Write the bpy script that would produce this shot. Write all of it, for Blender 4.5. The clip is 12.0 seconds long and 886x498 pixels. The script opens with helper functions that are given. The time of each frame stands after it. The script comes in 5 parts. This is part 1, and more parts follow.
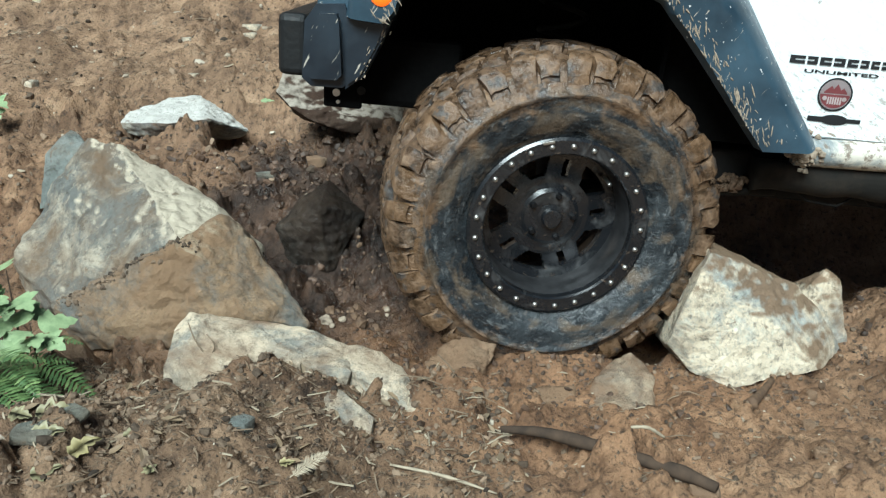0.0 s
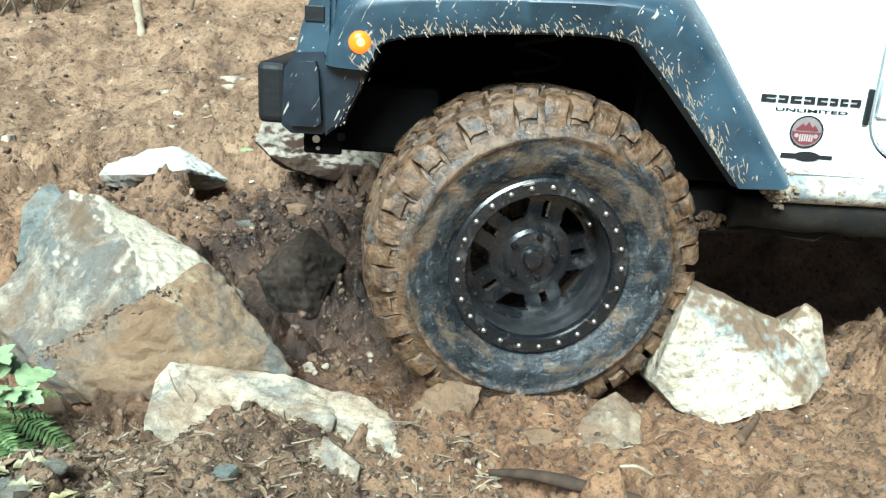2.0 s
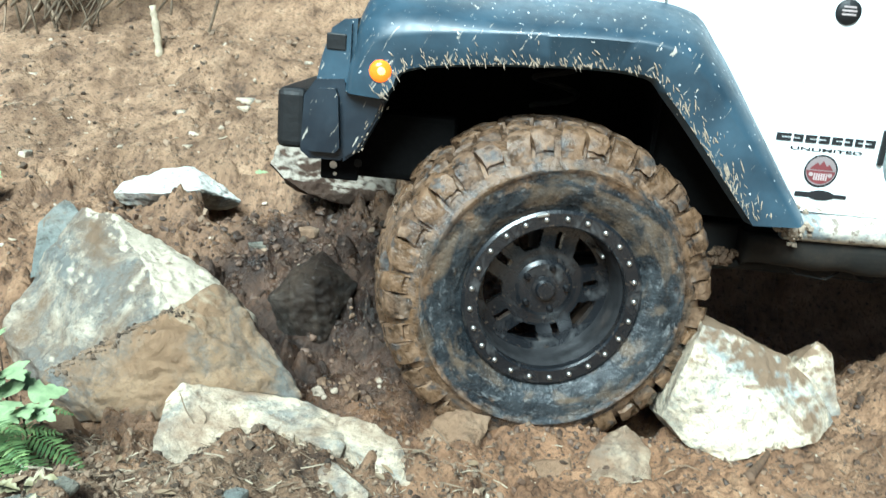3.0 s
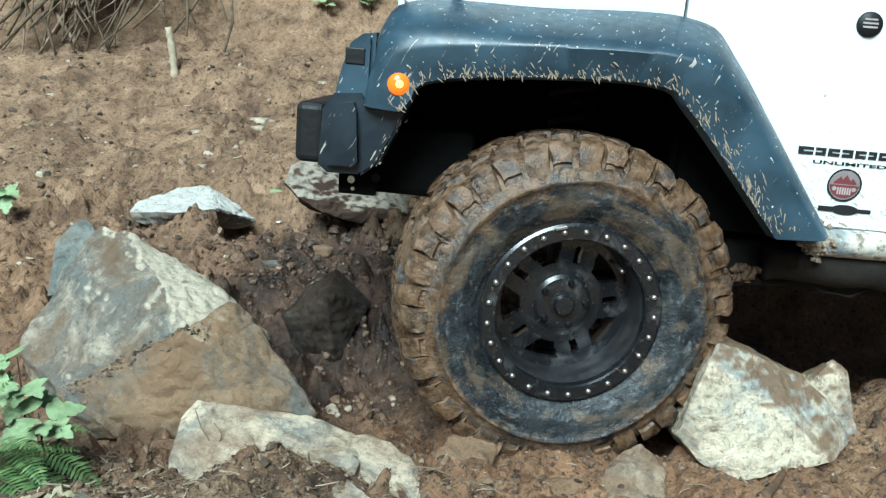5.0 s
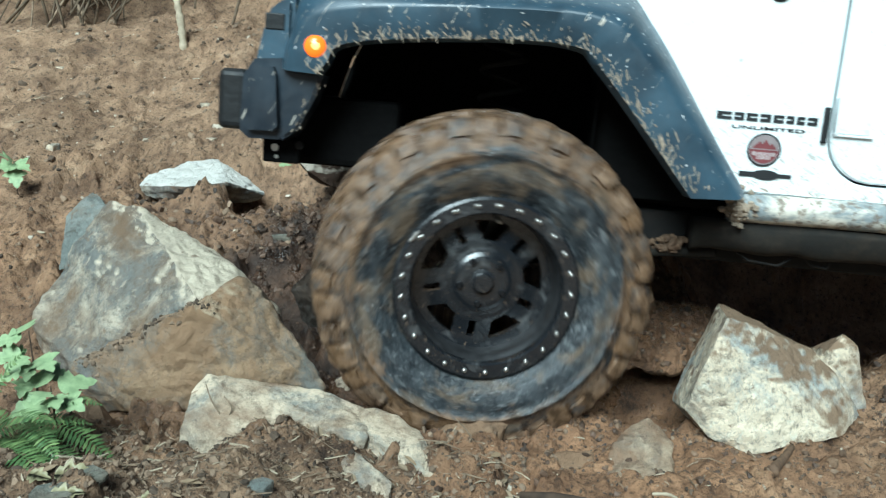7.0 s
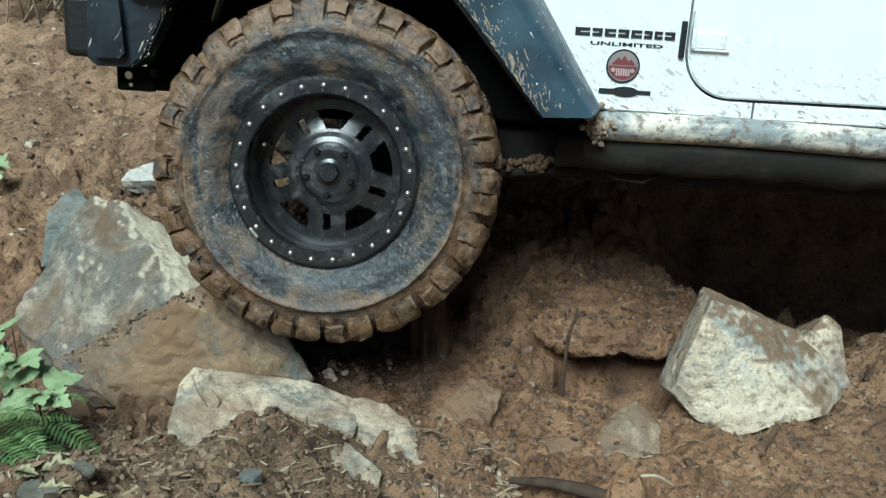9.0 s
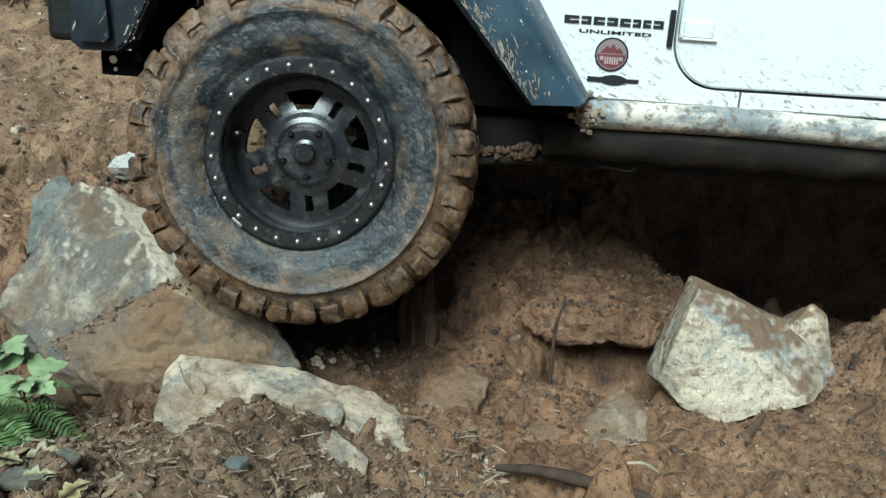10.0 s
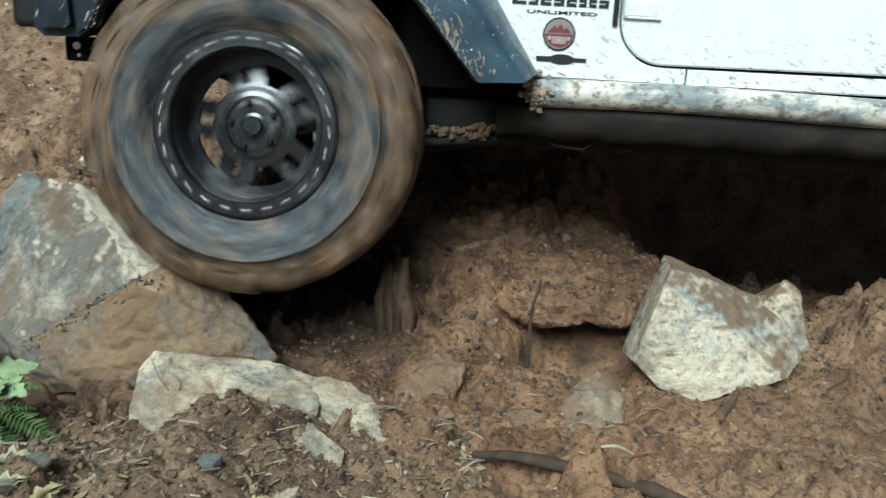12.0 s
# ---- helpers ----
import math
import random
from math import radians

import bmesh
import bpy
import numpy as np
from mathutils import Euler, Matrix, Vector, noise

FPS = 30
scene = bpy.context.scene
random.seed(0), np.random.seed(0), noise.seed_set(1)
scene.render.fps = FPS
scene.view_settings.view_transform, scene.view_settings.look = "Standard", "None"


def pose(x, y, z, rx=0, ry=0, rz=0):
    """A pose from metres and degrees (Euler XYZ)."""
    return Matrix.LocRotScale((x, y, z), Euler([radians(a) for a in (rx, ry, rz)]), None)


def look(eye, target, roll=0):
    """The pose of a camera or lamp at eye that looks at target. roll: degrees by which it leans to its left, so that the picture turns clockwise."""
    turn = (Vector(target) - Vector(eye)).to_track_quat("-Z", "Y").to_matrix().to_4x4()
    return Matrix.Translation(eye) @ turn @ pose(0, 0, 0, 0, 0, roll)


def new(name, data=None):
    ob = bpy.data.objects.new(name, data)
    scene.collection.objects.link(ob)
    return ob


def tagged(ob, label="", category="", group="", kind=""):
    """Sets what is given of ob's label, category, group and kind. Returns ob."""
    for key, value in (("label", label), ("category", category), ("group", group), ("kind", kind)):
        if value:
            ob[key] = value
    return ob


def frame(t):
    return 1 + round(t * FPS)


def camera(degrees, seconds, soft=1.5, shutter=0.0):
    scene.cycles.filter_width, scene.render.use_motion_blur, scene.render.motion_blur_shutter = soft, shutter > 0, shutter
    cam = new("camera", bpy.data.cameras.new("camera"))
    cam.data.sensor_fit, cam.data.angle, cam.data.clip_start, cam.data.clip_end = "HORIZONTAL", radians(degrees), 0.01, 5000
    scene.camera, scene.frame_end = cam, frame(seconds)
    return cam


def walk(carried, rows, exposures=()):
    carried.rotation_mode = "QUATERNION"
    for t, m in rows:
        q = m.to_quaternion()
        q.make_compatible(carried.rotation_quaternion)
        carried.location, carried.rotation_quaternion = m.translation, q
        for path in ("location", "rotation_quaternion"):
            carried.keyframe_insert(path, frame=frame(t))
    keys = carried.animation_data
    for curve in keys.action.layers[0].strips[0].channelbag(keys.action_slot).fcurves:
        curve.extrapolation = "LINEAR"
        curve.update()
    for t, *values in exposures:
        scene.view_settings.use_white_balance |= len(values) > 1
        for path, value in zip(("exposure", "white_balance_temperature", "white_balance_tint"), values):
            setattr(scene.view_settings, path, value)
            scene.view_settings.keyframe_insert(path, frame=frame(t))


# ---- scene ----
cam = camera(56.0, 12.0, soft=1.25, shutter=0.9)
EYE = 1.15
CAMROWS = [
    (0, 0.0124, 0.0070, 0.0075, 1.178, -21.393, -0.871),
    (0.033, 0.0124, 0.0070, 0.0075, 1.178, -21.393, -0.871),
    (0.1, -0.0001, 0.0022, -0.0098, -0.396, -19.310, -1.338),
    (0.2, -0.0044, 0.0006, -0.0158, -0.917, -18.585, -1.501),
    (0.5, -0.0057, 0.0001, -0.0175, -1.042, -18.374, -1.548),
    (1, -0.0045, -0.0007, -0.0164, -0.877, -18.028, -1.152),
    (1.5, 0.0012, -0.0002, -0.0113, -0.693, -18.236, -0.596),
    (2, 0.0066, 0.0022, -0.0042, -0.559, -18.081, -0.108),
    (2.5, 0.0000, 0.0000, -0.0000, -0.389, -18.000, 0.000),
    (3, -0.0159, -0.0039, 0.0079, 0.238, -16.424, -1.545),
    (3.2, -0.0171, -0.0061, 0.0083, 0.381, -16.175, -1.488),
    (5, -0.0219, -0.0149, 0.0099, 0.971, -15.177, -1.261),
    (5.5, -0.0204, -0.0132, 0.0116, 1.192, -15.924, -1.036),
    (6, -0.0254, -0.0124, 0.0098, 1.532, -16.355, -1.192),
    (6.5, -0.0150, -0.0111, 0.0154, 1.544, -16.664, -0.835),
    (7, -0.0159, -0.0092, 0.0135, 1.696, -17.078, -1.048),
    (9, -0.0172, -0.0121, 0.0051, 0.362, -17.622, -0.312),
    (9.5, -0.0121, -0.0117, -0.0014, 0.066, -17.943, -0.763),
    (10, -0.0124, -0.0088, -0.0001, -0.238, -18.357, -0.711),
    (10.5, -0.0032, -0.0039, 0.0081, -0.198, -18.987, -0.344),
    (11, 0.0078, -0.0053, 0.0070, -0.246, -19.185, 0.078),
    (11.5, 0.0073, -0.0018, 0.0057, -0.562, -19.330, -0.268),
    (12, 0.0264, 0.0056, 0.0211, -1.592, -19.882, 0.576),
]
walk(cam, [(t, pose(x, y, EYE + z, 90 + p, r, w)) for t, x, y, z, w, p, r in CAMROWS],
     [(0.0, 0.42, 5500, -5), (0.5, 0.66, 5450, -7), (1.0, 1.05, 5450, -8), (3.0, 1.12, 5200, -10), (5.0, 0.50, 5200, -10), (7.0, 0.42, 5200, -10), (9.0, 0.16, 5400, -9), (12.0, 0.18, 5450, -7)])

# ---------------------------------------------------------------- daylight
world = bpy.data.worlds.new("sky")
scene.world = world
world.use_nodes = True
wn = world.node_tree
sky = wn.nodes.new("ShaderNodeTexSky")
sky.sky_type, sky.sun_disc = "NISHITA", False
sky.sun_elevation, sky.sun_rotation = radians(47), radians(198)
sky.dust_density = 4.0
wn.links.new(sky.outputs[0], wn.nodes["Background"].inputs[0])
wn.nodes["Background"].inputs[1].default_value = 0.019
sun = new("sun", bpy.data.lights.new("sun", "SUN"))
sun.data.energy, sun.data.angle, sun.data.color = 4.9, radians(32), (1.0, 0.97, 0.92)
sun.matrix_world = look((-1.0, -2.55, 4.2), (0.0, 1.2, 0.0))


# ---------------------------------------------------------------- materials
class Mat:
    """A small helper round a node material."""

    def __init__(self, name, rough=0.8, metal=0.0, spec=0.5):
        self.m = bpy.data.materials.new(name)
        self.m.use_nodes = True
        self.t = self.m.node_tree
        self.b = self.t.nodes["Principled BSDF"]
        self.set(rough=rough, metal=metal, spec=spec)
        self.co = self.t.nodes.new("ShaderNodeTexCoord").outputs["Object"]

    def set(self, rough=None, metal=None, spec=None, color=None):
        for key, v in (("Roughness", rough), ("Metallic", metal), ("Specular IOR Level", spec), ("Base Color", color)):
            if v is not None:
                self.plug(v if not isinstance(v, tuple) else (*v, 1)[:4], self.b.inputs[key])
        return self

    def plug(self, v, sock):
        if isinstance(v, bpy.types.NodeSocket):
            self.t.links.new(v, sock)
        else:
            sock.default_value = v

    def noise(self, scale, detail=4.0, rough=0.55, dist=0.0, stretch=None, co=None):
        n = self.t.nodes.new("ShaderNodeTexNoise")
        n.inputs["Scale"].default_value, n.inputs["Detail"].default_value = scale, detail
        n.inputs["Roughness"].default_value, n.inputs["Distortion"].default_value = rough, dist
        c = co or self.co
        if stretch:
            mp = self.t.nodes.new("ShaderNodeMapping")
            mp.inputs["Scale"].default_value = stretch
            self.plug(c, mp.inputs["Vector"])
            c = mp.outputs[0]
        self.plug(c, n.inputs["Vector"])
        return n.outputs["Fac"]

    def voronoi(self, scale, feature="F1", stretch=None):
        n = self.t.nodes.new("ShaderNodeTexVoronoi")
        n.feature = feature
        n.inputs["Scale"].default_value = scale
        c = self.co
        if stretch:
            mp = self.t.nodes.new("ShaderNodeMapping")
            mp.inputs["Scale"].default_value = stretch
            self.plug(c, mp.inputs["Vector"])
            c = mp.outputs[0]
        self.plug(c, n.inputs["Vector"])
        return n.outputs["Distance"]

    def ramp(self, fac, *stops):
        n = self.t.nodes.new("ShaderNodeValToRGB")
        e = n.color_ramp.elements
        while len(e) < len(stops):
            e.new(0.5)
        for s, (p, c) in zip(e, stops):
            s.position = p
            s.color = (c, c, c, 1) if isinstance(c, (int, float)) else (*c, 1)
        self.plug(fac, n.inputs[0])
        return n.outputs[0]

    def mix(self, fac, a, b, kind="MIX"):
        n = self.t.nodes.new("ShaderNodeMix")
        n.data_type, n.blend_type = "RGBA", kind
        self.plug(fac, n.inputs[0])
        for v, s in ((a, n.inputs[6]), (b, n.inputs[7])):
            self.plug((*v, 1) if isinstance(v, tuple) else v, s)
        return n.outputs[2]

    def math(self, op, a, b=0.0):
        n = self.t.nodes.new("ShaderNodeMath")
        n.operation = op
        self.plug(a, n.inputs[0]), self.plug(b, n.inputs[1])
        return n.outputs[0]

    def axis(self, k, co=None):
        n = self.t.nodes.new("ShaderNodeSeparateXYZ")
        self.plug(co or self.co, n.inputs[0])
        return n.outputs[k]

    def normal(self, k):
        return self.axis(k, self.t.nodes.new("ShaderNodeTexCoord").outputs["Normal"])

    def island(self):
        return self.t.nodes.new("ShaderNodeNewGeometry").outputs["Random Per Island"]

    def bump(self, height, strength=0.5, distance=0.01):
        n = self.t.nodes.new("ShaderNodeBump")
        n.inputs["Strength"].default_value, n.inputs["Distance"].default_value = strength, distance
        self.plug(height, n.inputs["Height"])
        old = self.b.inputs["Normal"].links
        if old:
            self.t.links.new(old[0].from_socket, n.inputs["Normal"])
        self.t.links.new(n.outputs[0], self.b.inputs["Normal"])
        return self


def make_soil():
    m = Mat("soil", 0.85)
    x, y = m.axis(0), m.axis(1)
    big = m.noise(1.6, 5, 0.6)
    mid = m.noise(8, 8, 0.68, 0.4)
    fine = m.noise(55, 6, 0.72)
    # the darkest stop paints shaded crevices among the clods
    c = m.ramp(mid, (0.30, (0.055, 0.032, 0.018)), (0.42, (0.215, 0.134, 0.078)), (0.57, (0.330, 0.216, 0.130)), (0.76, (0.47, 0.338, 0.218)))
    # browner and damper before the slope
    damp = m.ramp(m.math("MULTIPLY", m.math("ADD", y, m.math("MULTIPLY", big, 0.8)), 0.2), (0.66, 1.0), (0.82, 0.0))
    c = m.mix(damp, c, m.mix(1.0, c, (0.98, 0.92, 0.86), "MULTIPLY"))
    # reddish wet clay in and behind the rut; under the car it paints shade
    wob = m.math("MULTIPLY", m.math("SUBTRACT", big, 0.5), 1.3)
    back = m.ramp(m.math("ADD", y, wob), (0.0, 0.0), (1.0, 1.0))
    lean = m.math("MULTIPLY", m.math("MINIMUM", x, 0.7), -0.45)
    wet = m.math("MULTIPLY", m.ramp(m.math("MULTIPLY", m.math("ADD", m.math("ADD", y, wob), lean), 0.25), (0.44, 0.0), (0.52, 1.0), (0.84, 1.0), (0.98, 0.0)),
                 m.ramp(m.math("ADD", m.math("MULTIPLY", m.math("ADD", x, wob), 0.25), 0.5), (0.14, 0.0), (0.26, 1.0), (0.92, 1.0), (1.0, 0.5)))
    clay = m.ramp(mid, (0.34, (0.016, 0.010, 0.007)), (0.44, (0.110, 0.066, 0.040)), (0.58, (0.220, 0.136, 0.084)), (0.74, (0.38, 0.25, 0.16)))
    c = m.mix(m.math("MULTIPLY", wet, 0.42), c, clay)
    # redder clay round the rut
    dx, dy = m.math("DIVIDE", m.math("SUBTRACT", x, 0.25), 0.95), m.math("DIVIDE", m.math("SUBTRACT", y, 2.1), 0.75)
    r2 = m.math("ADD", m.math("ADD", m.math("MULTIPLY", dx, dx), m.math("MULTIPLY", dy, dy)), wob)
    c = m.mix(m.ramp(r2, (0.45, 0.85), (1.0, 0.0)), c, (0.98, 0.90, 0.83), "MULTIPLY")
    # wet mud behind the rut, with the shade over it put into the colour
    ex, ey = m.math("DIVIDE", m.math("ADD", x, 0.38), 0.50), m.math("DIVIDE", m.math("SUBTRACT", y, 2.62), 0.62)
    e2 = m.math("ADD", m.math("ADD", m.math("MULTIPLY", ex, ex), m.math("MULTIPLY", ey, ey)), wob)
    dark_mud = m.ramp(e2, (0.45, 1.0), (1.0, 0.0))
    c = m.mix(dark_mud, c, m.ramp(mid, (0.36, (0.012, 0.007, 0.005)), (0.55, (0.062, 0.035, 0.021)), (0.74, (0.15, 0.088, 0.054))))
    # darker leaf mould on the near bank
    mould = m.math("MULTIPLY", m.ramp(m.math("MULTIPLY", m.math("ADD", y, wob), 0.25), (0.12, 0.0), (0.22, 1.0), (0.40, 1.0), (0.47, 0.0)),
                   m.ramp(m.math("ADD", m.math("MULTIPLY", m.math("ADD", x, wob), 0.25), 0.5), (0.08, 0.0), (0.16, 1.0), (0.44, 1.0), (0.56, 0.0)))
    c = m.mix(m.math("MULTIPLY", mould, 0.42), c, m.ramp(mid, (0.34, (0.035, 0.027, 0.019)), (0.55, (0.165, 0.122, 0.080)), (0.75, (0.36, 0.28, 0.19))))
    # dark specks in the pits of the fine bump paint crevice shade
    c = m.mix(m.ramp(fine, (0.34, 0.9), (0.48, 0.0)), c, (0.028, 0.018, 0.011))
    c = m.mix(m.ramp(m.noise(120, 3, 0.6), (0.66, 0.0), (0.74, 0.4)), c, (0.46, 0.37, 0.27))
    c = m.mix(m.ramp(m.noise(28, 4, 0.6), (0.68, 0.0), (0.75, 0.3)), c, (0.46, 0.36, 0.25))
    c = m.mix(1.0, c, m.ramp(m.noise(2.3, 6, 0.62, 0.7), (0.34, (0.60, 0.56, 0.53)), (0.50, (0.95, 0.93, 0.92)), (0.66, (1.13, 1.11, 1.10))), "MULTIPLY")
    rough = m.mix(wet, m.ramp(m.noise(5, 4), (0.35, 0.70), (0.65, 0.95)), m.ramp(m.noise(12, 4), (0.38, 0.22), (0.62, 0.70)))
    m.set(color=c, rough=rough, spec=0.5)
    m.bump(mid, 1.0, 0.025)
    m.bump(fine, 1.0, 0.010)
    m.bump(m.voronoi(110), 0.6, 0.004)
    return m.m


def make_rock(name, pale, grey, dirt, dirty=0.5, blue=0.5, seed=0.0, top=0.0, topc=None, wet=0.0, edge=0.36, lean=0.0):
    m = Mat(name, 0.8)
    mp = m.t.nodes.new("ShaderNodeMapping")
    mp.inputs["Location"].default_value = (seed, seed * 0.7, seed * 1.3)
    m.plug(m.co, mp.inputs["Vector"])
    m.co = mp.outputs[0]
    a = m.noise(4.5, 9, 0.72, 0.5)
    b = m.noise(16, 8, 0.72, 0.6)
    d = m.noise(3.2, 8, 0.70, 0.4)
    k = 0.50 + 0.25 * (blue - 0.5)
    c = m.mix(m.ramp(a, (k - 0.06, 0.0), (k + 0.05, 1.0)), grey, pale)
    c = m.mix(m.ramp(m.noise(9, 8, 0.72, 0.8), (0.33, 0.75), (0.48, 0.0)), c, tuple(g * 0.5 for g in grey))
    c = m.mix(m.ramp(b, (0.30, 0.8), (0.44, 0.0)), c, tuple(g * 0.36 for g in dirt))
    c = m.mix(m.ramp(m.noise(50, 6, 0.7), (0.3, 0.75), (0.48, 0.0)), c, (0.10, 0.085, 0.07))
    c = m.mix(m.ramp(m.noise(34, 5, 0.7), (0.56, 0.0), (0.66, 0.5)), c, tuple(min(0.85, p * 1.25) for p in pale))
    k = 0.64 - 0.24 * dirty
    c = m.mix(m.ramp(d, (k - 0.08, 0.0), (k + 0.09, 0.95)), c, m.mix(b, tuple(g * 0.75 for g in dirt), tuple(g * 1.2 for g in dirt)))
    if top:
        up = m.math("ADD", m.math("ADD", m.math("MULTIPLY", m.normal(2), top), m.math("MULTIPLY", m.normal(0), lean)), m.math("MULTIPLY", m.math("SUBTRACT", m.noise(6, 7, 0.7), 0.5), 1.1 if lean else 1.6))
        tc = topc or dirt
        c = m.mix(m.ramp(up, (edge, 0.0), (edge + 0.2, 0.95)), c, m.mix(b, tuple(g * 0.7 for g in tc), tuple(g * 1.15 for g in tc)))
    c = m.mix(m.ramp(m.noise(24, 6, 0.72, 0.5), (0.60, 0.0), (0.67, 0.8)), c, dirt)
    m.set(color=c, rough=m.ramp(b, (0.3, 0.6 - 0.4 * wet), (0.7, 0.92 - 0.4 * wet)), spec=0.35)
    m.bump(a, 0.8, 0.04)
    m.bump(b, 0.8, 0.024)
    m.bump(m.noise(70, 6, 0.75), 0.8, 0.006)
    return m.m


def make_rubber():
    m = Mat("muddy_rubber", 0.6)
    x, y, z = (m.axis(k) for k in range(3))
    # each lug takes another stretch of the pattern
    chance = m.math("MULTIPLY", m.t.nodes.new("ShaderNodeObjectInfo").outputs["Random"], 9.0)
    moved = m.t.nodes.new("ShaderNodeVectorMath")
    m.plug(m.co, moved.inputs[0]), m.plug(chance, moved.inputs[1])
    m.co = moved.outputs[0]
    n1, n2 = m.noise(4, 5, 0.6, 0.6), m.noise(30, 6, 0.66)
    rad = m.math("SQRT", m.math("ADD", m.math("MULTIPLY", x, x), m.math("MULTIPLY", z, z)))
    # coordinates that run round the tyre, for smears along its turning
    ring = m.t.nodes.new("ShaderNodeCombineXYZ")
    m.plug(m.math("MULTIPLY", m.math("DIVIDE", x, rad), 0.35), ring.inputs[0])
    m.plug(m.math("MULTIPLY", m.math("DIVIDE", z, rad), 0.35), ring.inputs[1])
    m.plug(m.math("ADD", m.math("MULTIPLY", rad, 2.6), chance), ring.inputs[2])
    rc = ring.outputs[0]
    # the mud thins out from the tread to the rim
    t = m.math("ADD", m.math("MULTIPLY", m.math("SUBTRACT", rad, 0.316), 9.0), m.math("MULTIPLY", m.math("SUBTRACT", n1, 0.50), 1.7))
    t = m.math("ADD", t, m.math("MULTIPLY", m.math("SUBTRACT", m.noise(11, 6, 0.7, 0.4, None, rc), 0.5), 2.2))
    mud = m.ramp(t, (0.06, 0.0), (0.28, 0.55), (0.55, 1.0))
    mudc = m.ramp(n2, (0.37, (0.020, 0.013, 0.008)), (0.48, (0.098, 0.061, 0.037)), (0.60, (0.180, 0.115, 0.070)), (0.76, (0.34, 0.245, 0.165)))
    mudc = m.mix(m.ramp(m.noise(4, 5), (0.4, 0.0), (0.65, 0.55)), mudc, m.mix(n2, (0.07, 0.040, 0.020), (0.30, 0.175, 0.085)))
    smear = m.ramp(m.noise(9, 5, 0.6, 0.4, None, rc), (0.40, 0.0), (0.66, 0.9))
    rub = m.mix(smear, (0.012, 0.015, 0.018), (0.046, 0.053, 0.058))
    rub = m.mix(m.ramp(m.noise(24, 5, 0.65, 0.4, None, rc), (0.56, 0.0), (0.68, 0.55)), rub, (0.20, 0.205, 0.205))
    rub = m.mix(m.ramp(m.noise(7, 4, 0.6, 0.5, None, rc), (0.50, 0.0), (0.64, 0.65)), rub, (0.15, 0.108, 0.07))
    c = m.mix(mud, rub, mudc)
    bare = m.ramp(m.noise(20, 5, 0.66), (0.55, 0.0), (0.63, 0.8))
    c = m.mix(m.math("MULTIPLY", bare, mud), c, (0.050, 0.052, 0.054))
    m.set(color=c, rough=m.mix(mud, m.ramp(n2, (0.35, 0.13), (0.65, 0.38)), m.ramp(n2, (0.40, 0.16), (0.62, 0.55))), spec=0.5)
    m.bump(n2, 0.9, 0.010)
    m.bump(m.noise(110, 4, 0.65), 0.5, 0.003)
    return m.m


def make_black_wheel():
    m = Mat("satin_black_wheel", 0.42)
    n = m.noise(14, 7, 0.7, 0.5)
    c = m.mix(m.ramp(n, (0.55, 0.0), (0.70, 0.8)), (0.009, 0.010, 0.012), (0.10, 0.10, 0.10))
    c = m.mix(m.ramp(m.noise(60, 4, 0.7), (0.62, 0.0), (0.7, 0.6)), c, (0.14, 0.10, 0.07))
    m.set(color=c, rough=m.ramp(n, (0.35, 0.16), (0.65, 0.36)), spec=0.8)
    return m.m


def ROTCO(m):
    """Object coordinates leaned over, for slanting streaks."""
    n = m.t.nodes.new("ShaderNodeMapping")
    n.inputs["Rotation"].default_value = (0, radians(-28), 0)
    m.plug(m.co, n.inputs["Vector"])
    return n.outputs[0]


def make_white_paint():
    m = Mat("white_paint", 0.3)
    z = m.axis(2)
    low = m.ramp(m.math("ADD", z, m.math("MULTIPLY", m.noise(4, 4), 0.3)), (0.38, 1.0), (0.62, 0.10))
    spots = m.ramp(m.noise(85, 5, 0.68, 0.8, (0.45, 1, 1.2), ROTCO(m)), (0.56, 0.0), (0.62, 1.0))
    film = m.ramp(m.noise(9, 6, 0.65), (0.45, 0.0), (0.75, 0.3))
    c = m.mix(film, (0.76, 0.81, 0.82), (0.63, 0.65, 0.62))
    c = m.mix(m.math("MULTIPLY", low, spots), c, (0.25, 0.19, 0.13))
    few = m.ramp(m.noise(60, 2, 0.5, 0.3), (0.74, 0.0), (0.77, 0.8))
    c = m.mix(few, c, (0.3, 0.26, 0.21))
    m.set(color=c, rough=0.32)
    return m.m


def make_plastic(name="grey_plastic", base=(0.018, 0.034, 0.050), pale=(0.045, 0.082, 0.115), dots=0.70):
    m = Mat(name, 0.5)
    c = m.mix(m.ramp(m.noise(6, 5, 0.6), (0.35, 0.0), (0.7, 1.0)), base, pale)
    flecks = m.ramp(m.noise(75, 2, 0.5, 0.2), (dots, 0.0), (dots + 0.04, 1.0))
    c = m.mix(flecks, c, (0.62, 0.63, 0.62))
    smear = m.ramp(m.noise(40, 3, 0.6, 0.5, (2.2, 1, 0.28), ROTCO(m)), (0.65, 0.0), (0.69, 0.85))
    c = m.mix(smear, c, (0.46, 0.42, 0.35))
    m.set(color=c, rough=m.ramp(m.noise(40, 3), (0.3, 0.30), (0.7, 0.48)), spec=0.5)
    m.bump(m.noise(400, 2), 0.15, 0.001)
    return m.m


